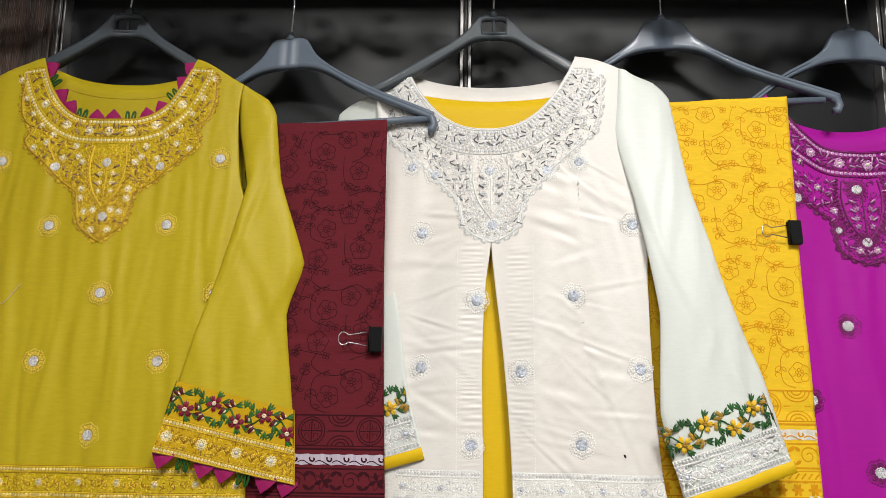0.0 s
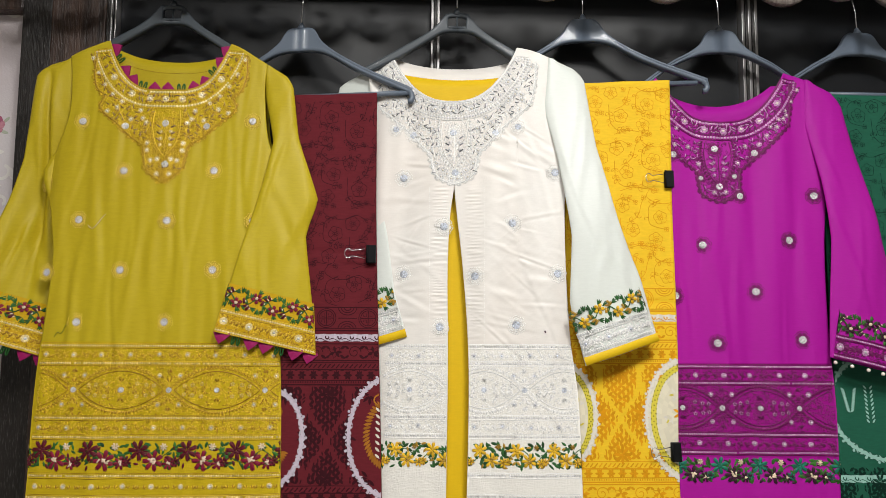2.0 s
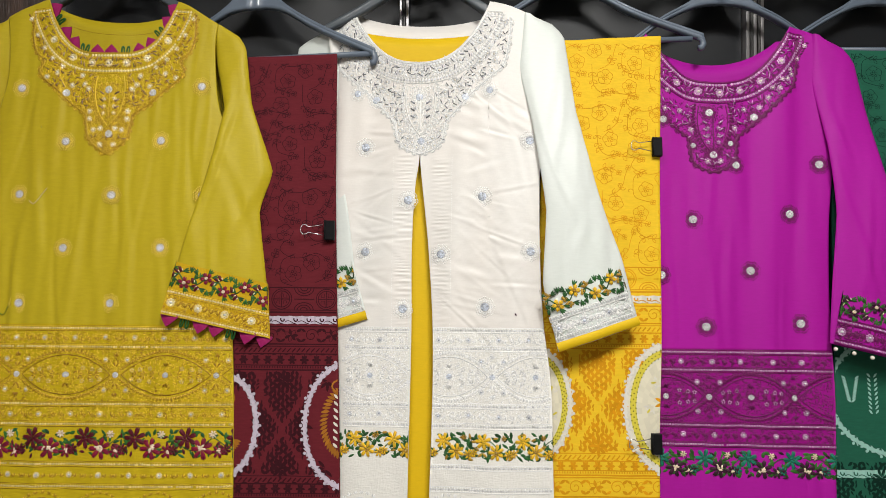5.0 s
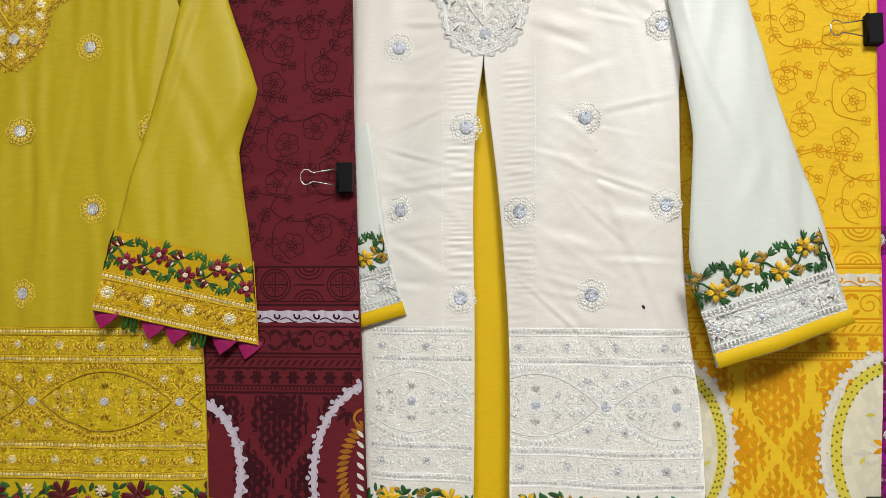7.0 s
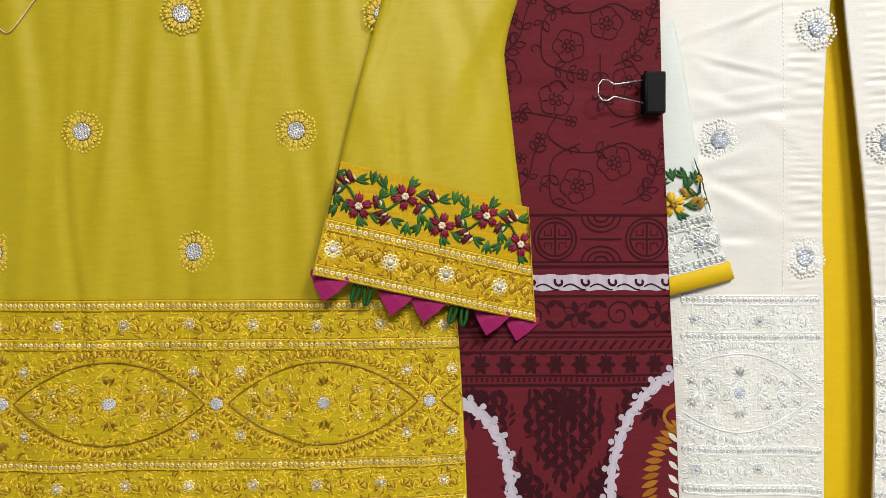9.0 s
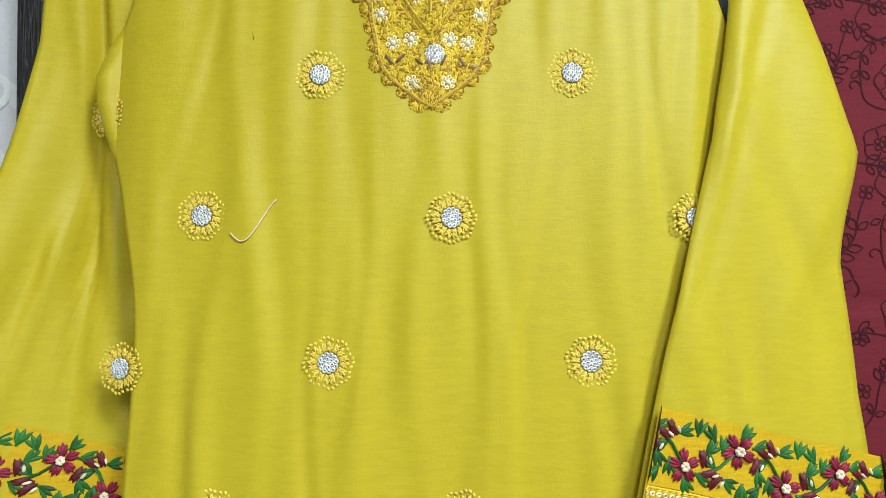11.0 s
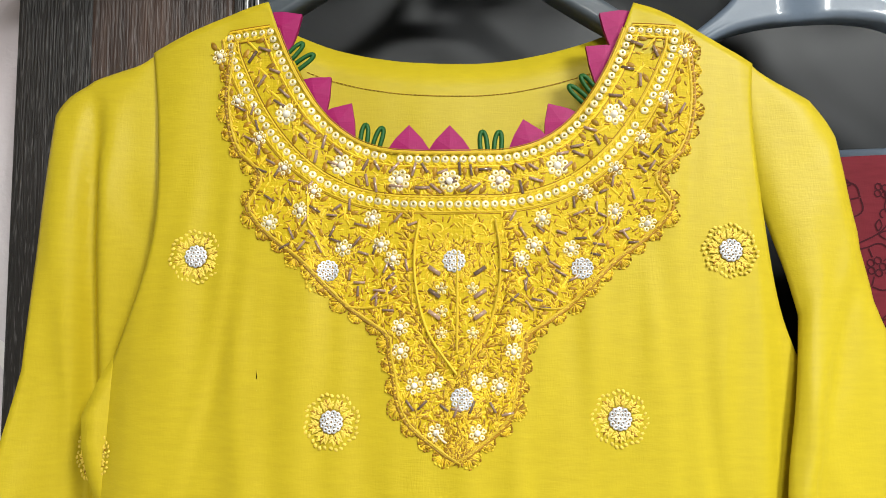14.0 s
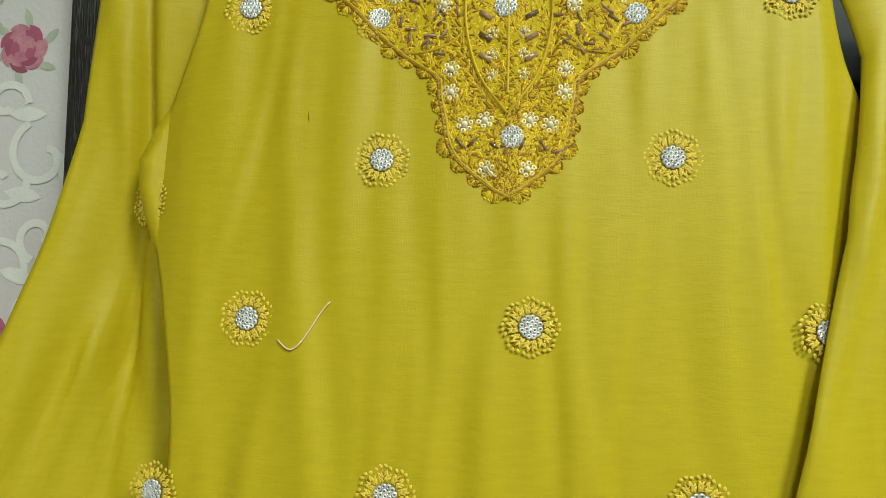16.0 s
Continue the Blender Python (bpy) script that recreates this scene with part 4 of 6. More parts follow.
def flower_band(w, x0, x1, z, mats, h=0.046, period=0.087, size=1.0):
    """The dense floral border: petals over leaves; mats are slots: leaf, dark petal, light petal, heart, bud, tendril."""
    leaf, dark, light, heart, bud, tendril = mats
    n = int((x1 - x0) / period) + 2
    for k in range(-1, n):
        c = x0 + (k + 0.3) * period
        for j in range(36):
            u, v = RNG.uniform(-0.5, 0.5) * period, RNG.uniform(-0.46, 0.46) * h
            w.add(LEAF, leaf if RNG.rand() < 0.78 else tendril, c + u, z + v, RNG.uniform(0, 6.3), RNG.uniform(0.010, 0.016), RNG.uniform(0.0045, 0.007), 0.0012)
        for j in range(7):
            u = RNG.uniform(-0.5, 0.5) * period
            w.add(LEAF, bud, c + u, z + RNG.uniform(-0.5, 0.5) * h, RNG.uniform(0, 6.3), 0.011, 0.005, 0.0016, 0.0003)
        wave = np.linspace(-0.5, 0.5, 14)
        w.stroke(leaf, np.stack([c + wave * period, z + 0.25 * h * np.sin(wave * 6.28 + k)], -1), 0.0016, 0.0010)
        for dx, dz, r, m, hm in ((0.0, 0.20, 0.019, dark, dark), (0.32, -0.18, 0.019, light, heart), (0.64, -0.28, 0.012, light, heart), (-0.24, -0.22, 0.010, dark, bud), (0.52, 0.34, 0.007, heart, heart)):
            r = r * size
            for j in range(7):
                a = 2 * math.pi * j / 7 + 0.4 + dx * 3
                for e in (-0.14, 0.0, 0.14):
                    w.add(LEAF, m, c + dx * period + 0.55 * r * math.cos(a + e), z + dz * h + 0.55 * r * math.sin(a + e), a + e, r * (1.05 - abs(e)), r * 0.26, 0.0014 + 0.0003 * (e == 0), 0.0008)
            for j in range(5):
                w.add(STITCH, hm, c + dx * period + RNG.normal(0, 0.16) * r, z + dz * h + RNG.normal(0, 0.16) * r, RNG.uniform(0, 6), r * 0.5, r * 0.2, 0.0012, 0.0018)


def hem(w, x0, x1, z0, oval_at, period, k=1.0, metal=5):
    """The embroidered hem, from its top row of sequins at z0 down; oval_at is the centre of one pointed oval."""
    def row(dz):
        bead_row(w, [(x, z0 + dz) for x in np.arange(x0, x1 + 0.004, 0.004)], 0.0021, metal)

    def flower_row(dz, step=0.052):
        x = x0 + 0.01
        i = 0
        while x < x1 - 0.006:
            blossom(w, x, z0 + dz + RNG.normal(0, 0.0006), 0.0056, 7, metal, 2)
            for j in range(5):
                a = x + step * (0.22 + 0.14 * j)
                if a < x1 - 0.004:
                    spray(w, a, z0 + dz - 0.006 + 0.003 * (j % 2), math.pi / 2 + 0.5 * (-1) ** j, 0.0085)
                    w.add(BEAD, 0, a + 0.004, z0 + dz + 0.006 * (-1) ** j, 0, 0.0013, 0.0013, 0.001)
            x += step
            i += 1
    row(0)
    flower_row(-0.0165 * k)
    row(-0.032 * k)
    zc = z0 - 0.080 * k
    i0 = int(math.floor((x0 - oval_at) / period)) - 1
    for i in range(i0, int((x1 - oval_at) / period) + 2):
        c = oval_at + i * period
        hw, hh = period * 0.445, 0.034 * k
        for s in (-1, 1):
            u = np.linspace(-1, 1, 30)
            line = np.stack([c + hw * u, zc + s * hh * np.cos(u * math.pi / 2) ** 0.85], -1)
            line = line[(line[:, 0] > x0) & (line[:, 0] < x1)]
            if len(line) > 2:
                w.stroke(1, line, 0.0016, 0.0011)
                for x, z in line[::1]:
                    a = math.atan2(s, 1.5 * (x - c) / hw)
                    spray(w, x + 0.002 * math.cos(a), z + s * 0.003, a, 0.0085)
                    w.add(BEAD, 0, x + 0.011 * math.cos(a), z + 0.012 * math.sin(a), 0, 0.0014, 0.0014, 0.0011)
        if x0 < c < x1:
            motif(w, c, zc, 0.0125)
            for s in (-1, 1):
                for t in (-1, 1):
                    spray(w, c, zc + t * 0.013, t * math.pi / 2, 0.011)
                    for q in (0.36, 0.58, 0.76):
                        if x0 < c + s * hw * q < x1:
                            blossom(w, c + s * hw * q, zc + t * hh * (0.42 - 0.25 * q), 0.0042, 5, metal, 0)
                            spray(w, c + s * hw * (q - 0.1), zc, s * 0.8 * t if s > 0 else math.pi - 0.8 * t, 0.010)
        j = c + period / 2
        if x0 + 0.006 < j < x1 - 0.004:
            motif(w, j, zc, 0.013)
            for t in (-1, 1):
                spray(w, j, zc + t * 0.012, t * math.pi / 2, 0.013)
                spray(w, j, zc + t * 0.030, t * math.pi / 2, 0.010, 1)
                for s in (-1, 1):
                    if x0 < j + s * 0.019 < x1:
                        blossom(w, j + s * 0.019, zc + t * 0.026 * k, 0.0055, 7, metal, 2)
                        spray(w, j + s * 0.008, zc + t * 0.02, t * 1.57 - s * 0.5, 0.008)
    for _ in range(int((x1 - x0) * 12000)):
        w.add(STITCH, int(RNG.rand() < 0.25), RNG.uniform(x0, x1), z0 - RNG.uniform(0.005, 0.160) * k, round(RNG.uniform(0, 6)) * 0.6 + 0.3, RNG.uniform(0.004, 0.007), 0.0013, 0.0006)
    row(-0.130 * k)
    flower_row(-0.147 * k)
    row(-0.164 * k)


def arches(w, x0, x1, z_top, step=0.098):
    """The lower row of stitched arches round sequin flowers."""
    x = x0 + 0.03
    while x < x1 + 0.02:
        for r, m in ((0.030, 0), (0.035, 1)):
            p = arc_pts(x, z_top - 0.036, r, r, 0, 180, 26)
            p = np.concatenate([[(x + r, z_top - 0.12)], p, [(x - r, z_top - 0.12)]])
            p = p[(p[:, 0] > x0) & (p[:, 0] < x1)]
            w.stroke(m, p, 0.0022, 0.0014)
        for a in np.radians(np.arange(-10, 191, 14)):
            px, pz = x + 0.041 * math.cos(a), z_top - 0.036 + 0.041 * math.sin(a)
            if x0 < px < x1:
                spray(w, px, pz, a, 0.008)
        if x0 < x - 0.01 and x + 0.01 < x1:
            motif(w, x, z_top - 0.042, 0.013)
            for j in range(8):
                spray(w, x + RNG.uniform(-0.022, 0.022), z_top - 0.062 - 0.007 * j, 1.57 + RNG.normal(0, 0.5), 0.010)
        x += step


def yoke(w, cx, half, low, high, power, shape, discs, drop=0.0, dense=1.0):
    """The embroidered neck: collar with two bead rows, and a scalloped yoke running to a point. shape: half-width by depth below the neck."""
    def neck(u, off):
        # points of the neck curve, moved out along its normal by off
        x = half * u
        z = low + (high - low) * np.abs(u) ** power
        d = np.stack([np.full_like(u, half), (high - low) * power * np.sign(u) * np.abs(u) ** (power - 1)], -1)
        d /= np.linalg.norm(d, axis=1, keepdims=True)
        return np.stack([cx + x + off * d[:, 1], z - off * d[:, 0]], -1)
    u = np.linspace(-0.955, 0.955, 120)
    inner, outer = neck(u, 0.0045), neck(u * 0.985, 0.0335)
    # the outer row runs on up to the height of the inner one, and a short row closes the collar
    ends = [np.stack([np.linspace(outer[q, 0], outer[q, 0] + 0.002 * np.sign(outer[q, 0] - cx), 12), np.linspace(outer[q, 1], inner[q, 1] - 0.003, 12)], -1) for q in (0, -1)]
    outer = np.concatenate([ends[0][:0:-1], outer, ends[1][1:]])
    bead_row(w, inner, 0.0027)
    bead_row(w, outer, 0.0027)
    for q in (0, -1):
        bead_row(w, np.linspace(inner[q], outer[q], 12), 0.0022)
    w.stroke(0, neck(u, 0.0008), 0.0022, 0.0016)
    side = neck(u, 0.041)
    for s in (-1, 1):
        part = neck(np.linspace(0.50, 0.97, 24) * s, 0.043)
        for i, (x, z) in enumerate(part):
            w.add(LEAF, 1, x + RNG.normal(0, 0.0005), z, RNG.uniform(0, 6), 0.007, 0.004, 0.0013)
            if i % 5 == 2:
                blossom(w, x - s * 0.002, z, 0.0055, 6, 5, 3)
    rim = neck(np.linspace(-1.0, 1.0, 160), 0.0)

    def in_collar(x, z):
        return float(np.min(np.hypot(rim[:, 0] - x, rim[:, 1] - z))) < 0.0405
    def below_neck(x, z):
        return z < low + (high - low) * min(1, abs((x - cx) / half)) ** power - 0.02
    # collar filling
    mid = neck(np.linspace(-0.94, 0.94, 31), 0.0185)
    for i, (x, z) in enumerate(mid):
        tang = mid[min(i + 1, 30)] - mid[max(i - 1, 0)]
        a = math.atan2(tang[1], tang[0])
        if i % 4 == 3:
            blossom(w, x, z, 0.0078, 7, 5, 3)
        else:
            sprig(w, x, z, a + (0.35 if i < 15 else math.pi - 0.35), 0.0145)
    for x, z in neck(np.linspace(-0.95, 0.95, 620), 0.0185):
        w.add(STITCH, int(RNG.rand() < 0.5), x + RNG.normal(0, 0.006), z + RNG.normal(0, 0.006), RNG.uniform(0, 6), 0.0045, 0.0013, 0.0005)
    # scalloped outline
    depth_of = smooth_curve(*shape)
    t = np.linspace(shape[0][0], shape[-1][0], 70)
    for s in (-1, 1):
        hw = depth_of(t) - 0.001
        hw[-1] = 0.0
        line = np.stack([cx + drop + s * hw, low - t], -1)
        w.stroke(1, line, 0.0022, 0.0010)
        w.stroke(0, line - np.array([s * 0.0022, 0]), 0.0022, 0.0012)
        for x, z in line[::2]:
            spray(w, x - s * 0.004, z, 0.3 if s > 0 else 2.84, 0.0075)
        # lobes of fanned stitches along the edge
        run = np.concatenate([[0.0], np.cumsum(np.hypot(*np.diff(line, axis=0).T))])
        for d in np.arange(0.008, run[-1], 0.0132):
            p = np.array([np.interp(d, run, line[:, 0]), np.interp(d, run, line[:, 1])])
            q = np.array([np.interp(d + 0.004, run, line[:, 0]), np.interp(d + 0.004, run, line[:, 1])]) - p
            out = math.atan2(q[1], q[0]) + s * math.pi / 2
            rad = 0.0056 + 0.0012 * math.sin(d * 160)
            for b in np.linspace(-1.7, 1.7, 15):
                w.add(STITCH, int(RNG.rand() < 0.3), p[0] + 0.5 * rad * math.cos(out + b), p[1] + 0.5 * rad * math.sin(out + b), out + b + RNG.normal(0, 0.15), rad * RNG.uniform(0.8, 1.05), 0.0010, 0.0006)
            for b in np.linspace(-1.6, 1.6, 9):
                q = rad * RNG.uniform(0.88, 1.05)
                w.add(STITCH, int(RNG.rand() < 0.55), p[0] + q * math.cos(out + b), p[1] + q * math.sin(out + b), out + b + 1.57 + RNG.normal(0, 0.3), 0.0024, 0.0012, 0.0007)
    # dense thread ground
    t1 = shape[-1][0]
    for _ in range(int(6000 * dense)):
        d = RNG.uniform(-0.065, t1)
        hw = float(depth_of(d))
        x = cx + drop + RNG.uniform(-1, 1) * hw * 0.97
        z = low - d
        if below_neck(x, z) and not in_collar(x, z):
            a = round(RNG.uniform(0, 8)) * 0.7
            w.add(STITCH, int(RNG.rand() < 0.42), x, z, a + RNG.normal(0, 0.2), RNG.uniform(0.0035, 0.0065), 0.0013, 0.0007)
    # centre panel: a pointed shield with petalled rails
    for s in (-1, 1):
        p = np.array([(0.0235, 0.043), (0.0265, 0.065), (0.0245, 0.09), (0.0165, 0.115), (0.0, 0.138)])
        f = smooth_curve(*[(b, a) for a, b in p])
        q = np.linspace(0.043, 0.138, 30)
        line = np.stack([cx + drop + s * f(q), low - q], -1)
        w.stroke(0, line, 0.0020, 0.0018, 0.0003)
        for x, z in line[::2]:
            spray(w, x + s * 0.004, z, 1.57 - s * 0.9, 0.0085)
    for d in (0.078, 0.092, 0.105):
        for s in (-1, 1):
            w.add(BUGLE, 4, cx + drop + s * 0.014, low - d + 0.003, s * 0.6, 0.0085, 0.0026, 0.0013, 0.0004)
            blossom(w, cx + drop + s * 0.0095, low - d - 0.008, 0.0042, 5, 5, 5)
    w.stroke(0, [(cx + drop, low - 0.06), (cx + drop, low - 0.125)], 0.0022, 0.0014)
    for s in (-1, 1):
        curl(w, cx + drop + s * 0.012, low - 0.050, 0.006, s)
        curl(w, cx + drop + s * 0.083, low - 0.040, 0.007, -s, 0, 0.0022)
        curl(w, cx + drop + s * 0.040, low - 0.083, 0.006, s, 0, 0.0022)
        if dense >= 1:
            w.stroke(0, arc_pts(cx + drop + s * 0.058, low - 0.082, 0.030, 0.016, 200 if s > 0 else -20, 290 if s > 0 else -110, 20), 0.0018, 0.0015)
        w.stroke(0, [(cx + drop + s * 0.094, low - 0.022), (cx + drop + s * 0.093, low - 0.045), (cx + drop + s * 0.082, low - 0.066)], 0.0018, 0.0015)
    for dx, dz, r in discs:
        motif(w, cx + dx, low - dz, r * 2.0)
    taken = [(dx, dz) for dx, dz, r in discs]
    # sprigs and blossoms over the ground, mirrored
    count = 0
    for _ in range(900):
        d = RNG.uniform(-0.060, t1 - 0.012)
        x = RNG.uniform(0.004, max(0.005, float(depth_of(d)) - 0.008))
        if not below_neck(cx + x, low - d + 0.01) or in_collar(cx + drop + x + 0.004, low - d + 0.004) or in_collar(cx + drop - x - 0.004, low - d + 0.004) or (x < 0.034 and 0.038 < d < 0.140):
            continue
        if any((abs(x) - abs(a)) ** 2 + (d - b) ** 2 < 0.0105 ** 2 for a, b in taken):
            continue
        taken.append((x, d))
        count += 1
        for s in (-1, 1):
            if count % 3 == 0:
                blossom(w, cx + drop + s * x, low - d, 0.0060, 6, 5, 3)
            else:
                sprig(w, cx + drop + s * x, low - d, 1.57 + s * RNG.uniform(-1.2, 1.2), 0.0125)
        if count > 52:
            break


def ground(name, cx, half, low, high, power, shape, depth, parent, mat, label):
    """The raised thread ground under a yoke, as a thin sheet."""
    hw = smooth_curve(*shape)
    w = Work([mat])
    t = np.linspace(-0.066, shape[-1][0] - 0.002, 60)
    s = np.linspace(-1, 1, 41)
    S, T = np.meshgrid(s, t)
    x = cx + S * hw(T)
    edge = low + (high - low) * np.clip(np.abs((x - cx) / half), 0, 1) ** power - 0.004
    z = np.minimum(low - T, edge)
    w.v.append(np.stack([x.ravel(), z.ravel(), np.zeros(x.size)], -1))
    for j in range(59):
        for i in range(40):
            a = j * 41 + i
            w.f.append((a, a + 41, a + 42, a + 1))
            w.s.append(0)
    w.n = x.size
    return w.lay(name, depth, parent, label, lift=0.0005)


def band_ground(name, x0, x1, z0, z1, depth, parent, mat, left=None, right=None, at=None, lean_in=0.0, label=""):
    """A thin sheet of dense stitching that follows the cloth."""
    nx, nz = max(8, int((x1 - x0) / 0.005)), max(4, int((z1 - z0) / 0.006))
    w = Work([mat])
    T, S = np.meshgrid(np.linspace(z0, z1, nz + 1), np.linspace(0, 1, nx + 1), indexing="ij")
    X = x0 + S * (x1 - x0)
    if lean_in:
        X = np.minimum(X, x1 - lean_in * T)
    w.v.append(np.stack([X.ravel(), T.ravel(), np.zeros(X.size)], -1))
    for j in range(nz):
        for i in range(nx):
            a = j * (nx + 1) + i
            w.f.append((a, a + 1, a + nx + 2, a + nx + 1))
            w.s.append(0)
    w.n = X.size
    return w.lay(name, depth, parent, label, at, left, right, 0.0003)


def place_motifs(parent, spots, depth, mats, r, label, slot=0):
    """Loose flower motifs, each an object of its own on one shared mesh."""
    w = Work(mats)
    motif(w, 0, 0, r, 0.2, slot)
    v = np.concatenate(w.v)
    me = bpy.data.meshes.new("flower_motif")
    me.from_pydata(np.stack([v[:, 0], -v[:, 2], v[:, 1]], -1).tolist(), [], w.f)
    for m in mats:
        me.materials.append(m)
    me.polygons.foreach_set("material_index", np.asarray(w.s, dtype=np.int32))
    me.polygons.foreach_set("use_smooth", np.full(len(me.polygons), True))
    for i, (x, z) in enumerate(spots):
        ob = new("flower_motif", me)
        ob.parent = parent
        y = float(depth(x, z))
        e = 0.012
        gx, gz = float(depth(x + e, z) - depth(x - e, z)) / (2 * e), float(depth(x, z + e) - depth(x, z - e)) / (2 * e)
        ob.location = Vector((x, y - 0.0007, z)) - ORIGIN[parent]
        ob.rotation_euler = (-math.atan(gz), 0.35 * i, math.atan(gx))
        tagged(ob, label)


def tab(name, x, z, a, size, depth, parent, mat=M_PINK_TAB):
    """A folded pointed tab with its base on the edge, pointing along a."""
    verts, faces = [], []
    y = depth - 0.0
    d, n = Vector((math.cos(a), math.sin(a))), Vector((-math.sin(a), math.cos(a)))
    pts = [(-0.5, -0.12), (0.5, -0.12), (0.5, 0.0), (0.28, 0.32), (0.0, 0.62), (-0.28, 0.32), (-0.5, 0.0)]
    for h in (0.0, 0.0032):
        for p, q in pts:
            verts.append((x + size * (p * n.x + q * d.x), y + h - 0.0014 * (q > 0.3), z + size * (p * n.y + q * d.y)))
    k = len(pts)
    c = (x + size * 0.12 * d.x, y - 0.0022, z + size * 0.12 * d.y)
    verts.append(c)
    for i in range(k):
        j = (i + 1) % k
        faces += [(i, j, 2 * k), (i, k + i, k + j, j)]
    faces.append(tuple(range(2 * k - 1, k - 1, -1)))
    return mesh_part(name, verts, faces, mat, parent, smooth=False)


def loops(x, z, a, size, depth, parent):
    """A pair of thin green rouleau loops pointing along a."""
    d, n = Vector((math.cos(a), math.sin(a))), Vector((-math.sin(a), math.cos(a)))
    for s in (-0.26, 0.26):
        pts = []
        for t in np.linspace(-0.15, 1.15, 15):
            q = t * math.pi
            p = 0.15 * math.cos(q)
            h = 0.95 * math.sin(max(0.0, min(math.pi, q))) ** 0.5 if 0 < t < 1 else -0.15
            pts.append((x + size * ((s * (1 + 0.35 * max(h, 0)) + p) * n.x + h * d.x), depth - 0.002, z + size * ((s * (1 + 0.35 * max(h, 0)) + p) * n.y + h * d.y)))
        v, f = tube(pts, size * 0.10, 6)
        mesh_part("cord_loop", v, f, M_DEEPGREEN_CORD, parent, "deep green cord loop")


M_DEEPGREEN_CORD = thread("green_cord", (0.012, 0.085, 0.014), 0.5)
M_CUFFGROUND = fabric("orange_gold_cuff_ground", (0.56, 0.345, 0.006), 0.6, 0.0, weave=500, slub=0.12, relief=0.001, gloss=0.15)
M_PLUMGROUND = fabric("stitched_plum_ground", (0.30, 0.005, 0.22), 0.6, 0.0, weave=500, slub=0.15, relief=0.001, gloss=0.15)
M_IVORYGROUND = fabric("stitched_ivory_ground", (0.80, 0.78, 0.73), 0.6, 0.0, weave=500, slub=0.06, relief=0.0016, gloss=0.2)
M_GOLDGROUND = fabric("stitched_gold_ground", (0.53, 0.385, 0.010), 0.6, 0.0, weave=500, slub=0.15, relief=0.0012, gloss=0.15)

# ---- mustard kurta: embroidery ----
Y_SHAPE = [(-0.075, 0.150), (-0.03, 0.151), (0.0, 0.141), (0.012, 0.128), (0.020, 0.128), (0.033, 0.135), (0.046, 0.127), (0.056, 0.116), (0.068, 0.100), (0.084, 0.084), (0.096, 0.071), (0.106, 0.057), (0.114, 0.045), (0.126, 0.043), (0.140, 0.040), (0.156, 0.037), (0.168, 0.030), (0.178, 0.018), (0.189, 0.003)]
ground("yoke_ground", -0.496, 0.1190, 1.737, 1.836, 3.5, Y_SHAPE, Y_DEPTH, kurta_y, M_GOLDGROUND, "densely stitched golden ground")
w = Work(PAL_GOLD)
yoke(w, -0.501, 0.1190, 1.737, 1.836, 3.5, Y_SHAPE, [(0.003, 0.069, 0.0090), (-0.075, 0.075, 0.0086), (0.082, 0.073, 0.0086), (0.008, 0.152, 0.0088)], 0.005)
w.lay("yoke_embroidery", Y_DEPTH, kurta_y, "raised gold embroidery with pearls, sequins and smoky bugle beads")
place_motifs(kurta_y, [(-0.66, 1.671), (-0.329, 1.675), (-0.571, 1.571), (-0.399, 1.574), (-0.649, 1.474), (-0.481, 1.473), (-0.318, 1.474), (-0.561, 1.377), (-0.389, 1.379), (-0.634, 1.279), (-0.472, 1.280), (-0.724, 1.548), (-0.700, 1.372)],
             Y_DEPTH, PAL_GOLD, 0.0178, "gold stitched flower round silver sequins", 7)
band_ground("hem_ground", -0.71, -0.235, 0.70, 1.243, Y_DEPTH, kurta_y, M_GOLDGROUND, Y_LEFT, Y_RIGHT)
w = Work(PAL_GOLD)
hem(w, -0.694, -0.252, 1.236, -0.540, 0.1735, 1.0, 6)
for zz in (1.005, 0.968):
    bead_row(w, [(x, zz) for x in np.arange(-0.694, -0.242, 0.004)], 0.0021, 6)
for k in range(9):
    blossom(w, -0.68 + 0.052 * k, 0.987, 0.0056, 7, 5, 2)
    for j in range(4):
        spray(w, -0.68 + 0.052 * k + 0.012 + 0.009 * j, 0.982, 1.57 + 0.4 * (-1) ** j, 0.009)
arches(w, -0.694, -0.240, 0.950)
w.lay("hem_embroidery", Y_DEPTH, kurta_y, "gold embroidered hem with pointed ovals and sequin rows", None, Y_LEFT, Y_RIGHT)
w = Work([M_GREEN, M_RED, M_CRIMSON, M_CREAM, M_RED, M_DEEPGREEN])
flower_band(w, -0.70, -0.24, 1.040, (0, 1, 2, 3, 4, 5))
w.lay("floral_border", Y_DEPTH, kurta_y, "wine red flowers and green leaves in thread", None, Y_LEFT, Y_RIGHT)


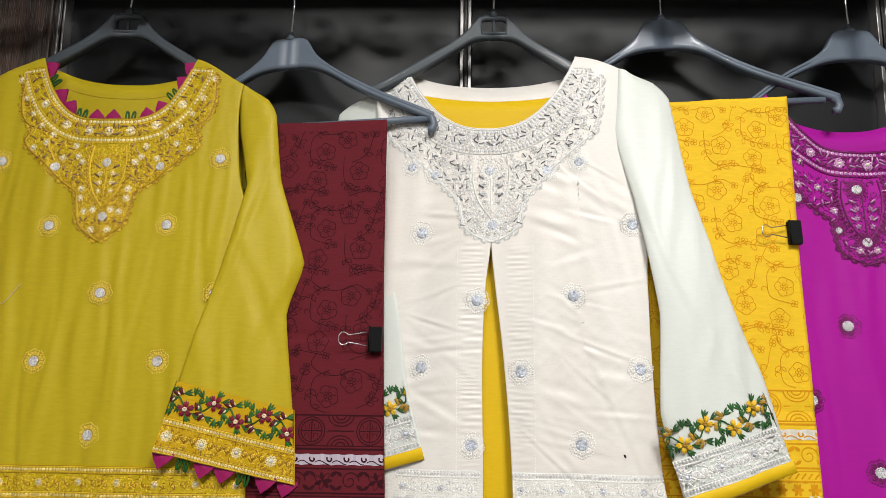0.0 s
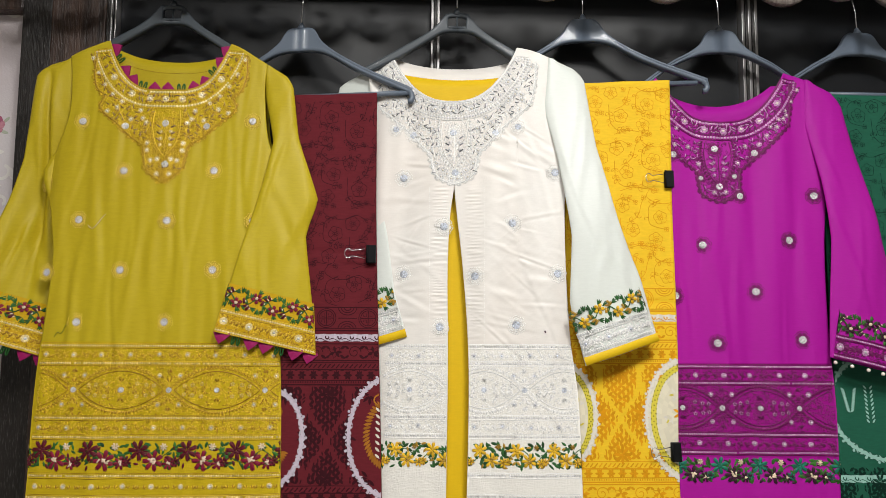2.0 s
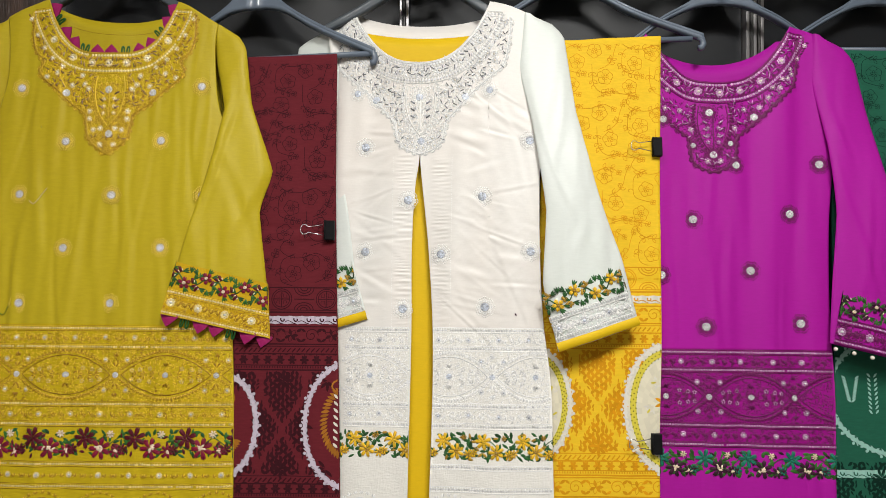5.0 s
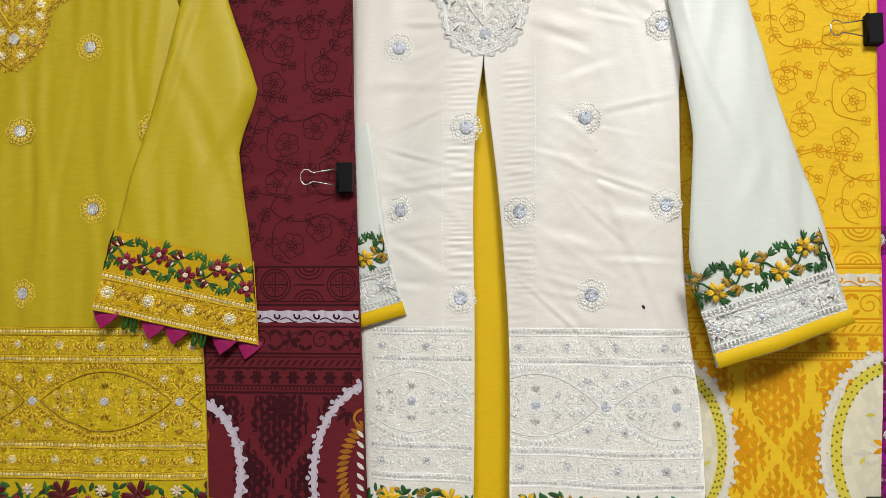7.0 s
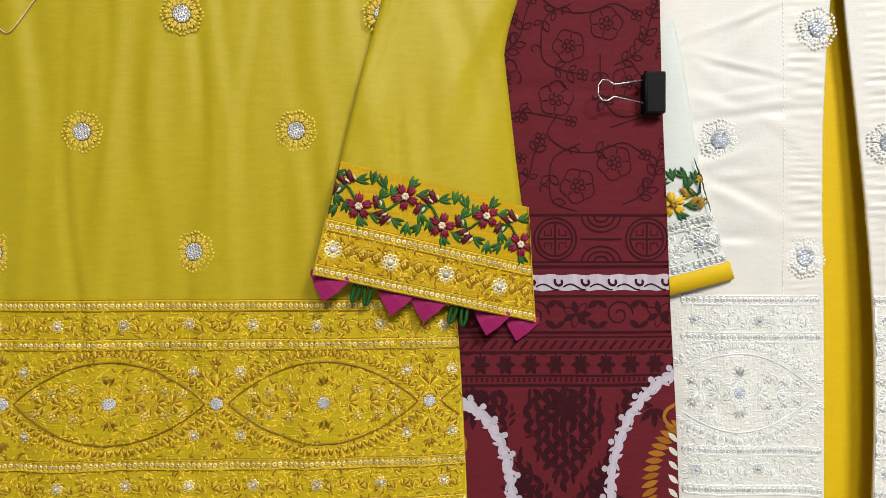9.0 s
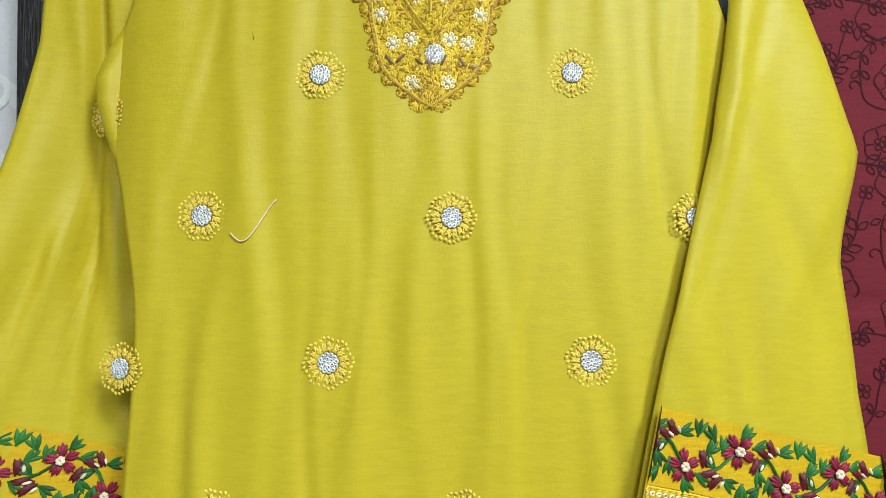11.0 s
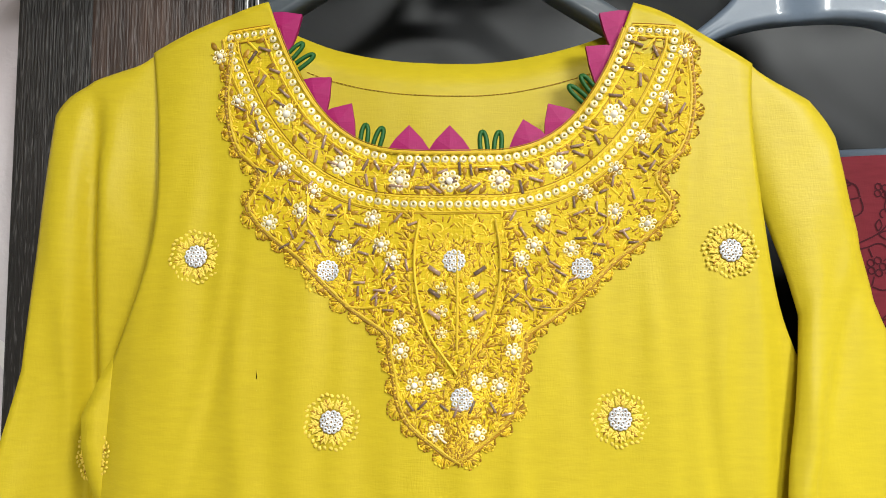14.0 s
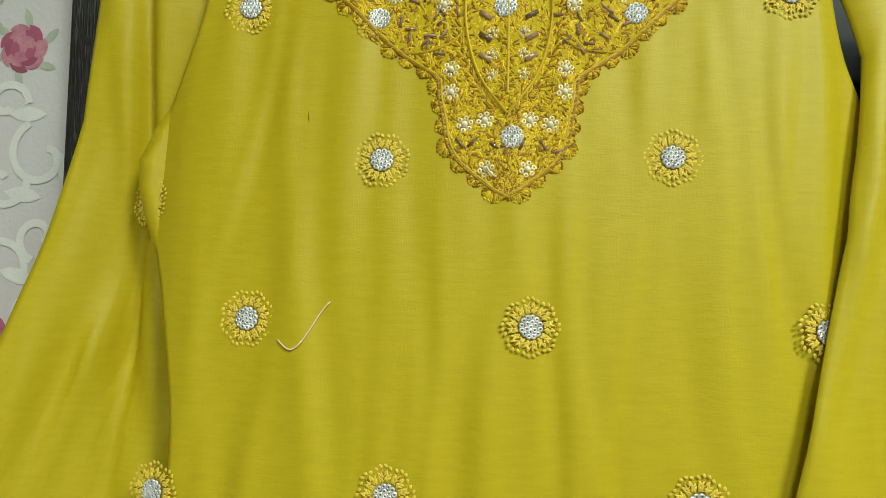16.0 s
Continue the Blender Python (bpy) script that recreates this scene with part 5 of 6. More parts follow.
def vine(w, length, z, mats, step=0.034):
    """A stitched vine with star flowers, leaves and buds along a cuff; mats: stem, petal, heart, bud."""
    stem, petal, heart, bud = mats
    n = int(length / step) + 1
    for k in range(n + 1):
        x = (k - 0.3) * step
        up = 1 if k % 2 == 0 else -1
        w.stroke(stem, [(x - step * 0.55, z - up * 0.010), (x - step * 0.3, z - up * 0.004), (x, z + up * 0.008)], 0.0022, 0.0016)
        for dx, dz, a in ((-0.30, 0.45, 1.4), (-0.18, -0.9, -0.4), (0.30, 0.9, 0.3), (0.42, -0.2, -1.0), (-0.42, -0.35, 2.6), (0.18, -1.0, -1.5), (0.05, 1.25, 1.0), (-0.5, 0.9, 2.2)):
            for e in (-0.45, 0.0, 0.45):
                w.add(LEAF, stem, x + dx * step + 0.004 * math.cos(up * a + e), z + up * dz * 0.013 + 0.004 * math.sin(up * a + e), up * a + e, 0.0130, 0.0038, 0.0015)
        for dx, dz, a in ((0.36, 0.1, 1.2), (-0.36, -1.05, 1.0), (0.5, 0.75, -0.5)):
            for e in (-0.25, 0.25):
                w.add(LEAF, bud, x + dx * step, z + up * dz * 0.013, up * a + e, 0.0125, 0.0050, 0.0018, 0.0006)
            w.add(STITCH, heart, x + dx * step + 0.004, z + up * dz * 0.013, up * a, 0.005, 0.0018, 0.001, 0.0022)
        for j in range(5):
            a = 2 * math.pi * j / 5 + 0.5 * k
            for e in (-0.25, 0.0, 0.25):
                w.add(LEAF, petal, x + 0.0062 * math.cos(a + e), z + up * 0.008 + 0.0062 * math.sin(a + e), a + e, 0.0118 - 0.012 * abs(e), 0.0036, 0.0017, 0.0010)
        for j in range(6):
            w.add(BEAD, heart, x + 0.0017 * math.cos(j * 1.05), z + up * 0.008 + 0.0017 * math.sin(j * 1.05), 0, 0.0016, 0.0016, 0.0013, 0.0034)


def cuff(parent, sleeve, a, b, depth, pal, flowers, rows, edge=None, tabs=False, height=0.042, lean_in=0.0, ground_mat=None):
    """Embroidered cuff between its bottom corners a and b: a bead-edged band, and a floral vine above it."""
    length = math.hypot(b[0] - a[0], b[1] - a[1])
    ang = math.atan2(b[1] - a[1], b[0] - a[0])
    at = (a[0], a[1], ang)
    low = 0.005 if edge is None else 0.020
    if ground_mat is not None:
        band_ground("cuff_ground", 0.001, length - 0.001, 0.0, low + height + 0.046, depth, sleeve, ground_mat, None, None, at, lean_in)
    w = Work(pal)
    for z in (low, low + height * 0.86):
        bead_row(w, [(x, z) for x in np.arange(0.002, length - 0.001, 0.004)], 0.0021)
    mid = low + height * 0.43
    x, k = 0.012, 0
    while x < length - 0.004:
        if k % 4 == 0:
            blossom(w, x, mid, 0.0078, 8, 5, 2)
        else:
            spray(w, x, mid - 0.006, 1.57, 0.012)
            spray(w, x, mid + 0.006, -1.57, 0.012, 1)
            curl(w, x, mid, 0.005, 1)
        x += 0.0115
        k += 1
    for _ in range(int(length * 2400)):
        w.add(STITCH, int(RNG.rand() < 0.4), RNG.uniform(0.002, length - 0.002), low + RNG.uniform(0.1, 0.8) * height, RNG.uniform(0, 6), RNG.uniform(0.004, 0.007), 0.0015, 0.0006)
    w.v = [np.column_stack([np.clip(v[:, 0], 0.002, length - 0.002 - lean_in * v[:, 1]), v[:, 1:]]) for v in w.v]
    w.lay("cuff_embroidery", depth, sleeve, "", at)
    w = Work(flowers)
    vine(w, length, low + height + 0.022, (0, 1, 2, 3))
    w.v = [np.column_stack([np.clip(v[:, 0], 0.002, length - 0.002 - lean_in * v[:, 1]), v[:, 1:]]) for v in w.v]
    w.lay("cuff_vine", depth, sleeve, rows, at)
    if edge is not None:
        w = Work([edge])
        n = 30
        xs = np.linspace(0.0, length, n)
        w.v.append(np.concatenate([np.stack([xs, np.full(n, z), np.full(n, h)], -1) for z, h in ((0.0, -0.002), (0.001, 0.001), (0.0155, 0.001), (0.0165, -0.001))]))
        for r in range(3):
            for i in range(n - 1):
                w.f.append((r * n + i, r * n + i + 1, r * n + n + i + 1, r * n + n + i))
                w.s.append(0)
        w.lay("cuff_edging", depth, sleeve, "plain bright yellow edging", at)
    if tabs:
        down = ang - math.pi / 2
        kinds = "tltt" "ltt" if length < 0.21 else "ttlttltt"
        n = len(kinds)
        for i, kind in enumerate(kinds):
            q = length * (i + 0.5) / n
            x, z = a[0] + q * math.cos(ang), a[1] + q * math.sin(ang)
            y = float(depth(x, z)) + 0.0035
            if kind == "t":
                tab("pointed_tab", x, z, down, 0.031, y, sleeve)
            else:
                loops(x, z, down, 0.0155, y + 0.002, sleeve)


RED_VINE = [M_GREEN, M_CRIMSON, M_CREAM, M_RED]
SUN_VINE = [M_DEEPGREEN, M_SUNTHREAD, M_AMBER, M_AMBER]
cuff(kurta_y, YS_R, (-0.373, 1.262), (-0.189, 1.220), YS_FRONT, PAL_GOLD, RED_VINE, "crimson star flowers on a green stitched vine", None, True, 0.042, 0.30, M_CUFFGROUND)
cuff(kurta_y, YS_L, (-0.890, 1.272), (-0.700, 1.212), YL_FRONT, PAL_GOLD, RED_VINE, "crimson star flowers on a green stitched vine", None, True, 0.042, 0.30, M_CUFFGROUND)

# tabs and loops round the inside of the neck
_u = np.linspace(-0.97, 0.97, 200)
_run = np.concatenate([[0.0], np.cumsum(np.hypot(np.diff(0.119 * _u), np.diff(0.099 * np.abs(_u) ** 3.5)))])
for i, kind in enumerate("tlttlttlttltt"):
    u = float(np.interp(_run[-1] * (0.01 + 0.98 * i / 12), _run, _u))
    x = -0.501 + 0.119 * u
    z = 1.737 + 0.099 * abs(u) ** 3.5
    slope = math.atan2(0.099 * 3.5 * math.copysign(abs(u) ** 2.5, u), 0.119)
    y = float(Y_DEPTH(x, z)) + 0.005
    if kind == "t":
        tab("pointed_tab", x, z, slope + math.pi / 2 - 0.25 * u, 0.031, y, kurta_y)
    else:
        loops(x, z, slope + math.pi / 2 - 0.35 * u, 0.0155, y + 0.001, kurta_y)

BACK = surface(1.058, -0.475, 0.235, 0, -0.022, folds(8, 0.001), 4)
w = Work([M_GOLD_DK])
for u in np.linspace(-0.85, 0.85, 70):
    w.add(STITCH, 0, -0.501 + 0.1178 * u, 1.814 + 0.024 * abs(u) ** 2.2 - 0.024, 0.3 * u, 0.0028, 0.0008, 0.0004)
w.lay("facing_seam", BACK, kurta_y)

# ---- ivory kurta: embroidery ----
W_SHAPE = [(-0.080, 0.166), (-0.02, 0.160), (0.010, 0.150), (0.030, 0.128), (0.050, 0.105), (0.070, 0.084), (0.092, 0.066), (0.110, 0.050), (0.130, 0.046), (0.150, 0.040), (0.165, 0.022), (0.172, 0.003)]
w = Work(PAL_SILVER)
yoke(w, 0.068, 0.127, 1.727, 1.832, 2.5, W_SHAPE, [(0.0, 0.065, 0.0085), (-0.080, 0.068, 0.0085), (0.084, 0.066, 0.0085), (0.004, 0.148, 0.0085), (0.128, 0.055, 0.008), (-0.115, 0.055, 0.008)], 0.002, 0.45)
w.lay("yoke_embroidery", W_DEPTH, kurta_w, "raised ivory and silver embroidery with sequins", None, W_LEFT, W_RIGHT)
place_motifs(kurta_w, [(-0.030, 1.570), (0.050, 1.470), (0.183, 1.476), (-0.027, 1.377), (0.110, 1.372), (0.188, 1.279), (0.268, 1.578), (0.268, 1.377), (0.043, 1.275)],
             W_DEPTH, PAL_SILVER, 0.0190, "ivory stitched flower round silver sequins")
band_ground("hem_ground", -0.09, 0.060, 0.70, 1.243, W_DEPTH, kurta_w, M_IVORYGROUND, W_LEFT, SLIT_L)
band_ground("hem_ground", 0.09, 0.315, 0.70, 1.243, W_DEPTH, kurta_w, M_IVORYGROUND, SLIT_R, W_RIGHT)
w = Work(PAL_SILVER)
hem(w, -0.058, 0.053, 1.238, -0.013, 0.150)
arches(w, -0.055, 0.053, 0.950)
w.lay("hem_embroidery", W_DEPTH, kurta_w, "ivory embroidered hem with pointed ovals", None, W_LEFT, SLIT_L, flat=0.6)
w = Work(PAL_SILVER)
hem(w, 0.098, 0.300, 1.238, 0.126, 0.150)
arches(w, 0.096, 0.305, 0.950)
for zz in (1.005, 0.968):
    bead_row(w, [(x, zz) for x in np.arange(0.097, 0.304, 0.004)], 0.0021, 5)
w.lay("hem_embroidery", W_DEPTH, kurta_w, "ivory embroidered hem with pointed ovals", None, SLIT_R, W_RIGHT, flat=0.6)
for l, r, a, b in ((W_LEFT, SLIT_L, -0.058, 0.055), (SLIT_R, W_RIGHT, 0.097, 0.303)):
    w = Work([M_DEEPGREEN, M_SUNTHREAD, M_SUNTHREAD, M_AMBER, M_AMBER, M_SILVERTHREAD])
    flower_band(w, a, b, 1.040, (0, 1, 2, 3, 4, 0), 0.046, 0.068, 0.74)
    w.lay("floral_border", W_DEPTH, kurta_w, "yellow flowers and deep green leaves in thread", None, l, r)
cuff(kurta_w, WS_R, (0.313, 1.203), (0.455, 1.250), WS_FRONT, PAL_SILVER, SUN_VINE, "yellow flowers on a deep green stitched vine", M_LINING)
cuff(kurta_w, WS_L, (-0.135, 1.222), (-0.019, 1.256), lambda x, z: WL_FRONT(x, z), PAL_SILVER, SUN_VINE, "yellow flowers on a deep green stitched vine", M_LINING)
# seams beside the slit
for x0 in (0.0, 1.0):
    w = Work([M_SILVERTHREAD])
    zs = np.arange(1.236, 1.55, 0.004)
    side = (lambda z: 0.022 + 0 * z) if x0 == 0 else (lambda z: 0.128 + 0 * z)
    for z in zs:
        w.add(STITCH, 0, float(side(z)) + (0.3 * (z - 1.45)) * (0.02 if x0 else -0.02), z, 1.57, 0.003, 0.0010, 0.0005)
    w.lay("seam", W_DEPTH, kurta_w, flat=0.35)

# ---- magenta kurta: embroidery ----
M_SHAPE = [(-0.080, 0.160), (-0.02, 0.155), (0.010, 0.146), (0.030, 0.125), (0.050, 0.106), (0.070, 0.084), (0.088, 0.064), (0.105, 0.044), (0.125, 0.041), (0.145, 0.040), (0.160, 0.026), (0.170, 0.003)]
w = Work(PAL_PLUM)
yoke(w, 0.626, 0.130, 1.700, 1.804, 2.5, M_SHAPE, [(-0.020, 0.057, 0.0085), (-0.104, 0.068, 0.0085), (0.062, 0.065, 0.0085), (-0.015, 0.137, 0.0085), (0.024, 0.157, 0.0085), (-0.050, 0.118, 0.006), (0.016, 0.116, 0.006)], -0.014, 0.3)
w.lay("yoke_embroidery", M_DEPTH, kurta_m, "raised plum embroidery with silver sequins", None, M_LEFT, M_RIGHT)
place_motifs(kurta_m, [(0.571, 1.443), (0.741, 1.452), (0.669, 1.349), (0.587, 1.248), (0.752, 1.255), (0.512, 1.341), (0.799, 1.544)], M_DEPTH, PAL_PLUM, 0.0185, "plum stitched flower round silver sequins")
band_ground("hem_ground", 0.47, 0.81, 1.033, 1.210, M_DEPTH, kurta_m, M_PLUMGROUND, M_LEFT, M_RIGHT)
w = Work(PAL_PLUM)
hem(w, 0.480, 0.798, 1.203, 0.661, 0.147, 0.98)
arches(w, 0.480, 0.796, 0.925)
w.lay("hem_embroidery", M_DEPTH, kurta_m, "plum embroidered hem with silver sequin rows", None, M_LEFT, M_RIGHT)
w = Work([M_TEAL, M_INK, M_INK, M_CREAM, M_TEAL, M_GREEN])
flower_band(w, 0.48, 0.80, 1.010, (5, 0, 1, 3, 1, 5), 0.044, 0.074, 0.85)
w.lay("floral_border", M_DEPTH, kurta_m, "teal, plum and cream flowers in thread", None, M_LEFT, M_RIGHT)
cuff(kurta_m, MS_R, (0.790, 1.222), (0.960, 1.182), MS_FRONT, PAL_PLUM, [M_GREEN, M_INK, M_CREAM, M_INK], "dark plum flowers on a green stitched vine")
for k in range(6):
    x = 0.795 + 0.030 * k
    v, f = [], []
    bm = bmesh.new()
    bmesh.ops.create_uvsphere(bm, u_segments=10, v_segments=8, radius=0.0036, matrix=Matrix.Translation((x, float(MS_FRONT(x, 1.20)), 1.212 - 0.2353 * 0.030 * k)))
    bm_part("pearl_drop", bm, M_PEARL, MS_R, smooth=True)


# ---- printed trousers ----
def print_leaf(w, m, x, z, a, size, solid=False):
    if solid:
        w.add(LEAF, m, x, z, a, size, size * 0.5, 0.0)
        return
    u = np.linspace(0, math.pi, 8)
    c, s = math.cos(a), math.sin(a)
    for k in (-1, 1):
        px, pz = size * (u / math.pi - 0.5), k * 0.26 * size * np.sin(u)
        w.stroke(m, np.stack([x + px * c - pz * s, z + px * s + pz * c], -1), 0.0009, 0.0)


def print_rose(w, m, x, z, r, turn):
    """An outlined open rose: five scalloped petals round a small ring of five."""
    for k in range(5):
        a = turn + 2 * math.pi * k / 5
        b = np.linspace(-0.60, 0.60, 9)
        q = r * (0.93 + 0.07 * np.cos(b * 5.2))
        w.stroke(m, np.stack([x + q * np.cos(a + b), z + q * np.sin(a + b)], -1), 0.0010, 0.0)
        w.stroke(m, [(x + 0.42 * r * math.cos(a + 0.63), z + 0.42 * r * math.sin(a + 0.63)), (x + 0.80 * r * math.cos(a + 0.63), z + 0.80 * r * math.sin(a + 0.63))], 0.0009, 0.0)
        w.stroke(m, arc_pts(x + 0.27 * r * math.cos(a), z + 0.27 * r * math.sin(a), 0.15 * r, 0.15 * r, 0, 360, 8), 0.0009, 0.0)


def vine_print(w, m, x0, x1, z0, z1, seed):
    """A trailing flower print in a half-dropped repeat: roses, winding stems with curled ends, leaf pairs and buds."""
    rng = np.random.RandomState(seed)
    wide, high, drift = 0.107, 0.119, 0.0075
    roses = ((0.0, 0.0), (0.045, -0.019), (0.056, 0.026), (0.088, 0.046))
    stems = (((0.045, -0.034), (0.038, -0.050), (0.056, -0.063), (0.080, -0.064), (0.103, -0.056), (0.122, -0.066)),
             ((-0.015, -0.039), (0.012, -0.031), (0.038, -0.034), (0.058, -0.038)),
             ((0.058, 0.062), (0.036, 0.050), (0.032, 0.030), (0.035, 0.012), (0.052, 0.005), (0.068, 0.002)),
             ((0.083, 0.020), (0.084, -0.012), (0.090, -0.026), (0.102, -0.034), (0.121, -0.031)),
             ((-0.012, 0.014), (0.004, 0.022), (0.014, 0.034), (0.018, 0.050), (0.024, 0.066)))
    for j in range(-1, int((z1 - z0) / high) + 2):
        for i in range(-2, int((x1 - x0) / wide) + 2):
            ox, oz = x0 + 0.030 + i * wide + drift * j, z1 - 0.060 - j * high - (0.004 * (i % 2))
            spots = []
            for a, b in roses:
                spots.append(("rose", ox + a, oz + b, 0.0150 + rng.uniform(-0.001, 0.001), rng.uniform(0, 6)))
            for line in stems:
                p = np.array(line)
                k = np.linspace(0, 1, len(p))
                q = np.linspace(0, 1, 26)
                px, pz = ox + smooth_curve(*zip(k, p[:, 0]))(q), oz + smooth_curve(*zip(k, p[:, 1]))(q)
                spots.append(("stem", px, pz))
                for n in range(3, 24, 3):
                    a = math.atan2(pz[n + 1] - pz[n - 1], px[n + 1] - px[n - 1])
                    if rng.rand() < 0.48:
                        for e in (-1, 1):
                            spots.append(("leaf", px[n] + 0.0050 * math.cos(a + e * 0.9), pz[n] + 0.0050 * math.sin(a + e * 0.9), a + e * 0.75, rng.uniform(0.0075, 0.0115)))
                spots.append(("bud", px[-1], pz[-1]))
                t = np.linspace(0, 4.2, 12)
                spots.append(("stem", px[12] + 0.0055 * (1 - t / 6) * np.cos(t) - 0.0055, pz[12] + 0.0055 * (1 - t / 6) * np.sin(t)))
            for spot in spots:
                cx, cz = float(np.mean(spot[1])), float(np.mean(spot[2]))
                if not (x0 - 0.012 < cx < x1 + 0.012 and z0 + 0.008 < cz < z1 + 0.004):
                    continue
                if spot[0] == "rose":
                    print_rose(w, m, *spot[1:])
                elif spot[0] == "stem":
                    keep = spot[2] > z0 + 0.003
                    if keep.sum() > 2:
                        w.stroke(m, np.stack([spot[1], spot[2]], -1)[keep], 0.0010, 0.0)
                elif spot[0] == "leaf":
                    print_leaf(w, m, *spot[1:])
                else:
                    for k in range(4):
                        w.stroke(m, arc_pts(spot[1] + 0.0032 * math.cos(k * 1.57 + 0.6), spot[2] + 0.0032 * math.sin(k * 1.57 + 0.6), 0.0022, 0.0022, 0, 360, 8), 0.0009, 0.0)


def line_row(w, m, x0, x1, z, width=0.0012):
    w.stroke(m, [(x, z) for x in np.linspace(x0, x1, 30)], width, 0.0)


def key_band(w, m, x0, x1, z0, z1):
    """A band of round fretwork medallions."""
    zc, h = (z0 + z1) / 2, (z1 - z0)
    line_row(w, m, x0, x1, z1, 0.002)
    line_row(w, m, x0, x1, z0 + 0.001, 0.0025)
    line_row(w, m, x0, x1, z0 + 0.005, 0.0012)
    x = x0 + 0.01
    k = 0
    while x < x1 + 0.02:
        r = h * 0.40
        if k % 2 == 0:
            for q in (1.0, 0.80):
                w.stroke(m, arc_pts(x, zc + 0.002, r * q, r * q, 0, 360, 28), 0.0015, 0.0)
            for dx, dz in ((1, 0), (0, 1)):
                w.stroke(m, [(x - dx * r * 0.8, zc + 0.002 - dz * r * 0.8), (x + dx * r * 0.8, zc + 0.002 + dz * r * 0.8)], 0.0016, 0.0)
            for sx in (-1, 1):
                for sz in (-1, 1):
                    w.stroke(m, [(x + sx * r * 0.18, zc + 0.002 + sz * r * 0.5), (x + sx * r * 0.18, zc + 0.002 + sz * r * 0.18), (x + sx * r * 0.5, zc + 0.002 + sz * r * 0.18), (x + sx * r * 0.5, zc + 0.002 + sz * r * 0.4)], 0.0010, 0.0)
        else:
            for s in (-1, 1):
                for q in (0.95, 0.65, 0.35):
                    w.stroke(m, arc_pts(x, zc + 0.002 + s * h * 0.44, r * q, r * q * 0.8, 180 if s > 0 else 0, 360 if s > 0 else 180, 16), 0.0015, 0.0)
            w.stroke(m, [(x - r, zc + 0.002), (x + r, zc + 0.002)], 0.0014, 0.0)
        x += h * 0.88
        k += 1


def wave_band(w, pale, dark, x0, x1, z0, z1):
    """A pale border with curling waves."""
    h = z1 - z0
    n = 60
    xs = np.linspace(x0, x1, n)
    top, low = z1 - 0.08 * h * np.abs(np.sin(xs * 160)), z0 + 0.08 * h * np.abs(np.sin(xs * 160 + 1))
    for i in range(n - 1):
        w.polygon(pale, [(xs[i], low[i]), (xs[i + 1], low[i + 1]), (xs[i + 1], top[i + 1]), (xs[i], top[i])])
    x = x0
    while x < x1:
        a = np.linspace(0, 4.6, 16)
        q = 0.30 * h * (1 - a / 6.5)
        w.stroke(dark, np.stack([x + q * np.cos(a + 2.6), z0 + 0.55 * h + q * np.sin(a + 2.6)], -1), 0.0022, 0.0, 0.0003)
        w.stroke(dark, np.stack([x + np.linspace(0.2, 1.5, 12) * h, z0 + h * (0.25 + 0.16 * np.sin(np.linspace(0, 5, 12)))], -1), 0.0013, 0.0, 0.0003)
        x += 1.55 * h


def scroll_band(w, m, x0, x1, z0, z1):
    zc, h = (z0 + z1) / 2, z1 - z0
    line_row(w, m, x0, x1, z1, 0.0018)
    line_row(w, m, x0, x1, z0, 0.0022)
    x, k = x0, 0
    while x < x1 + 0.01:
        if k % 2 == 0:
            a = np.linspace(0, 9, 30)
            q = h * 0.40 * (1 - a / 11)
            w.stroke(m, np.stack([x + q * np.cos(a), zc + q * np.sin(a)], -1), 0.0015, 0.0)
        else:
            for j in range(7):
                print_leaf(w, m, x + 0.007 * math.cos(j * 0.9), zc + 0.006 * math.sin(j * 0.9), j * 0.9, 0.012, j % 2 == 0)
        for s in (-1, 1):
            print_leaf(w, m, x + 0.014, zc + s * h * 0.28, s * 0.6, 0.012, True)
            print_leaf(w, m, x - 0.014, zc + s * h * 0.28, 3.1 - s * 0.6, 0.010, True)
        x += 0.036
        k += 1


def pendant_rows(w, m, x0, x1, z0, z1):
    """Slanted ticks over a row of drop flowers and a dotted line."""
    for x in np.arange(x0, x1, 0.0085):
        w.stroke(m, [(x, z1 - 0.010), (x + 0.006, z1 - 0.003)], 0.0022, 0.0)
    line_row(w, m, x0, x1, z1 - 0.013, 0.0022)
    line_row(w, m, x0, x1, z1, 0.0014)
    zc = (z0 + z1) / 2 - 0.003
    for x in np.arange(x0 + 0.004, x1, 0.0215):
        for j in range(6):
            w.add(LEAF, m, x + 0.0042 * math.cos(j * 1.05), zc + 0.0046 * math.sin(j * 1.05), j * 1.05, 0.0085, 0.0050, 0.0, 0.00005 * j)
        w.stroke(m, [(x, zc + 0.005), (x, z1 - 0.014)], 0.0012, 0.0)
        w.add(LEAF, m, x + 0.0107, zc + 0.010, 0, 0.010, 0.004, 0.0)
    line_row(w, m, x0, x1, z0 + 0.008, 0.0016)
    for x in np.arange(x0, x1, 0.0045):
        w.stroke(m, [(x, z0 + 0.003), (x, z0 + 0.0065)], 0.0018, 0.0)
    line_row(w, m, x0, x1, z0, 0.0024)


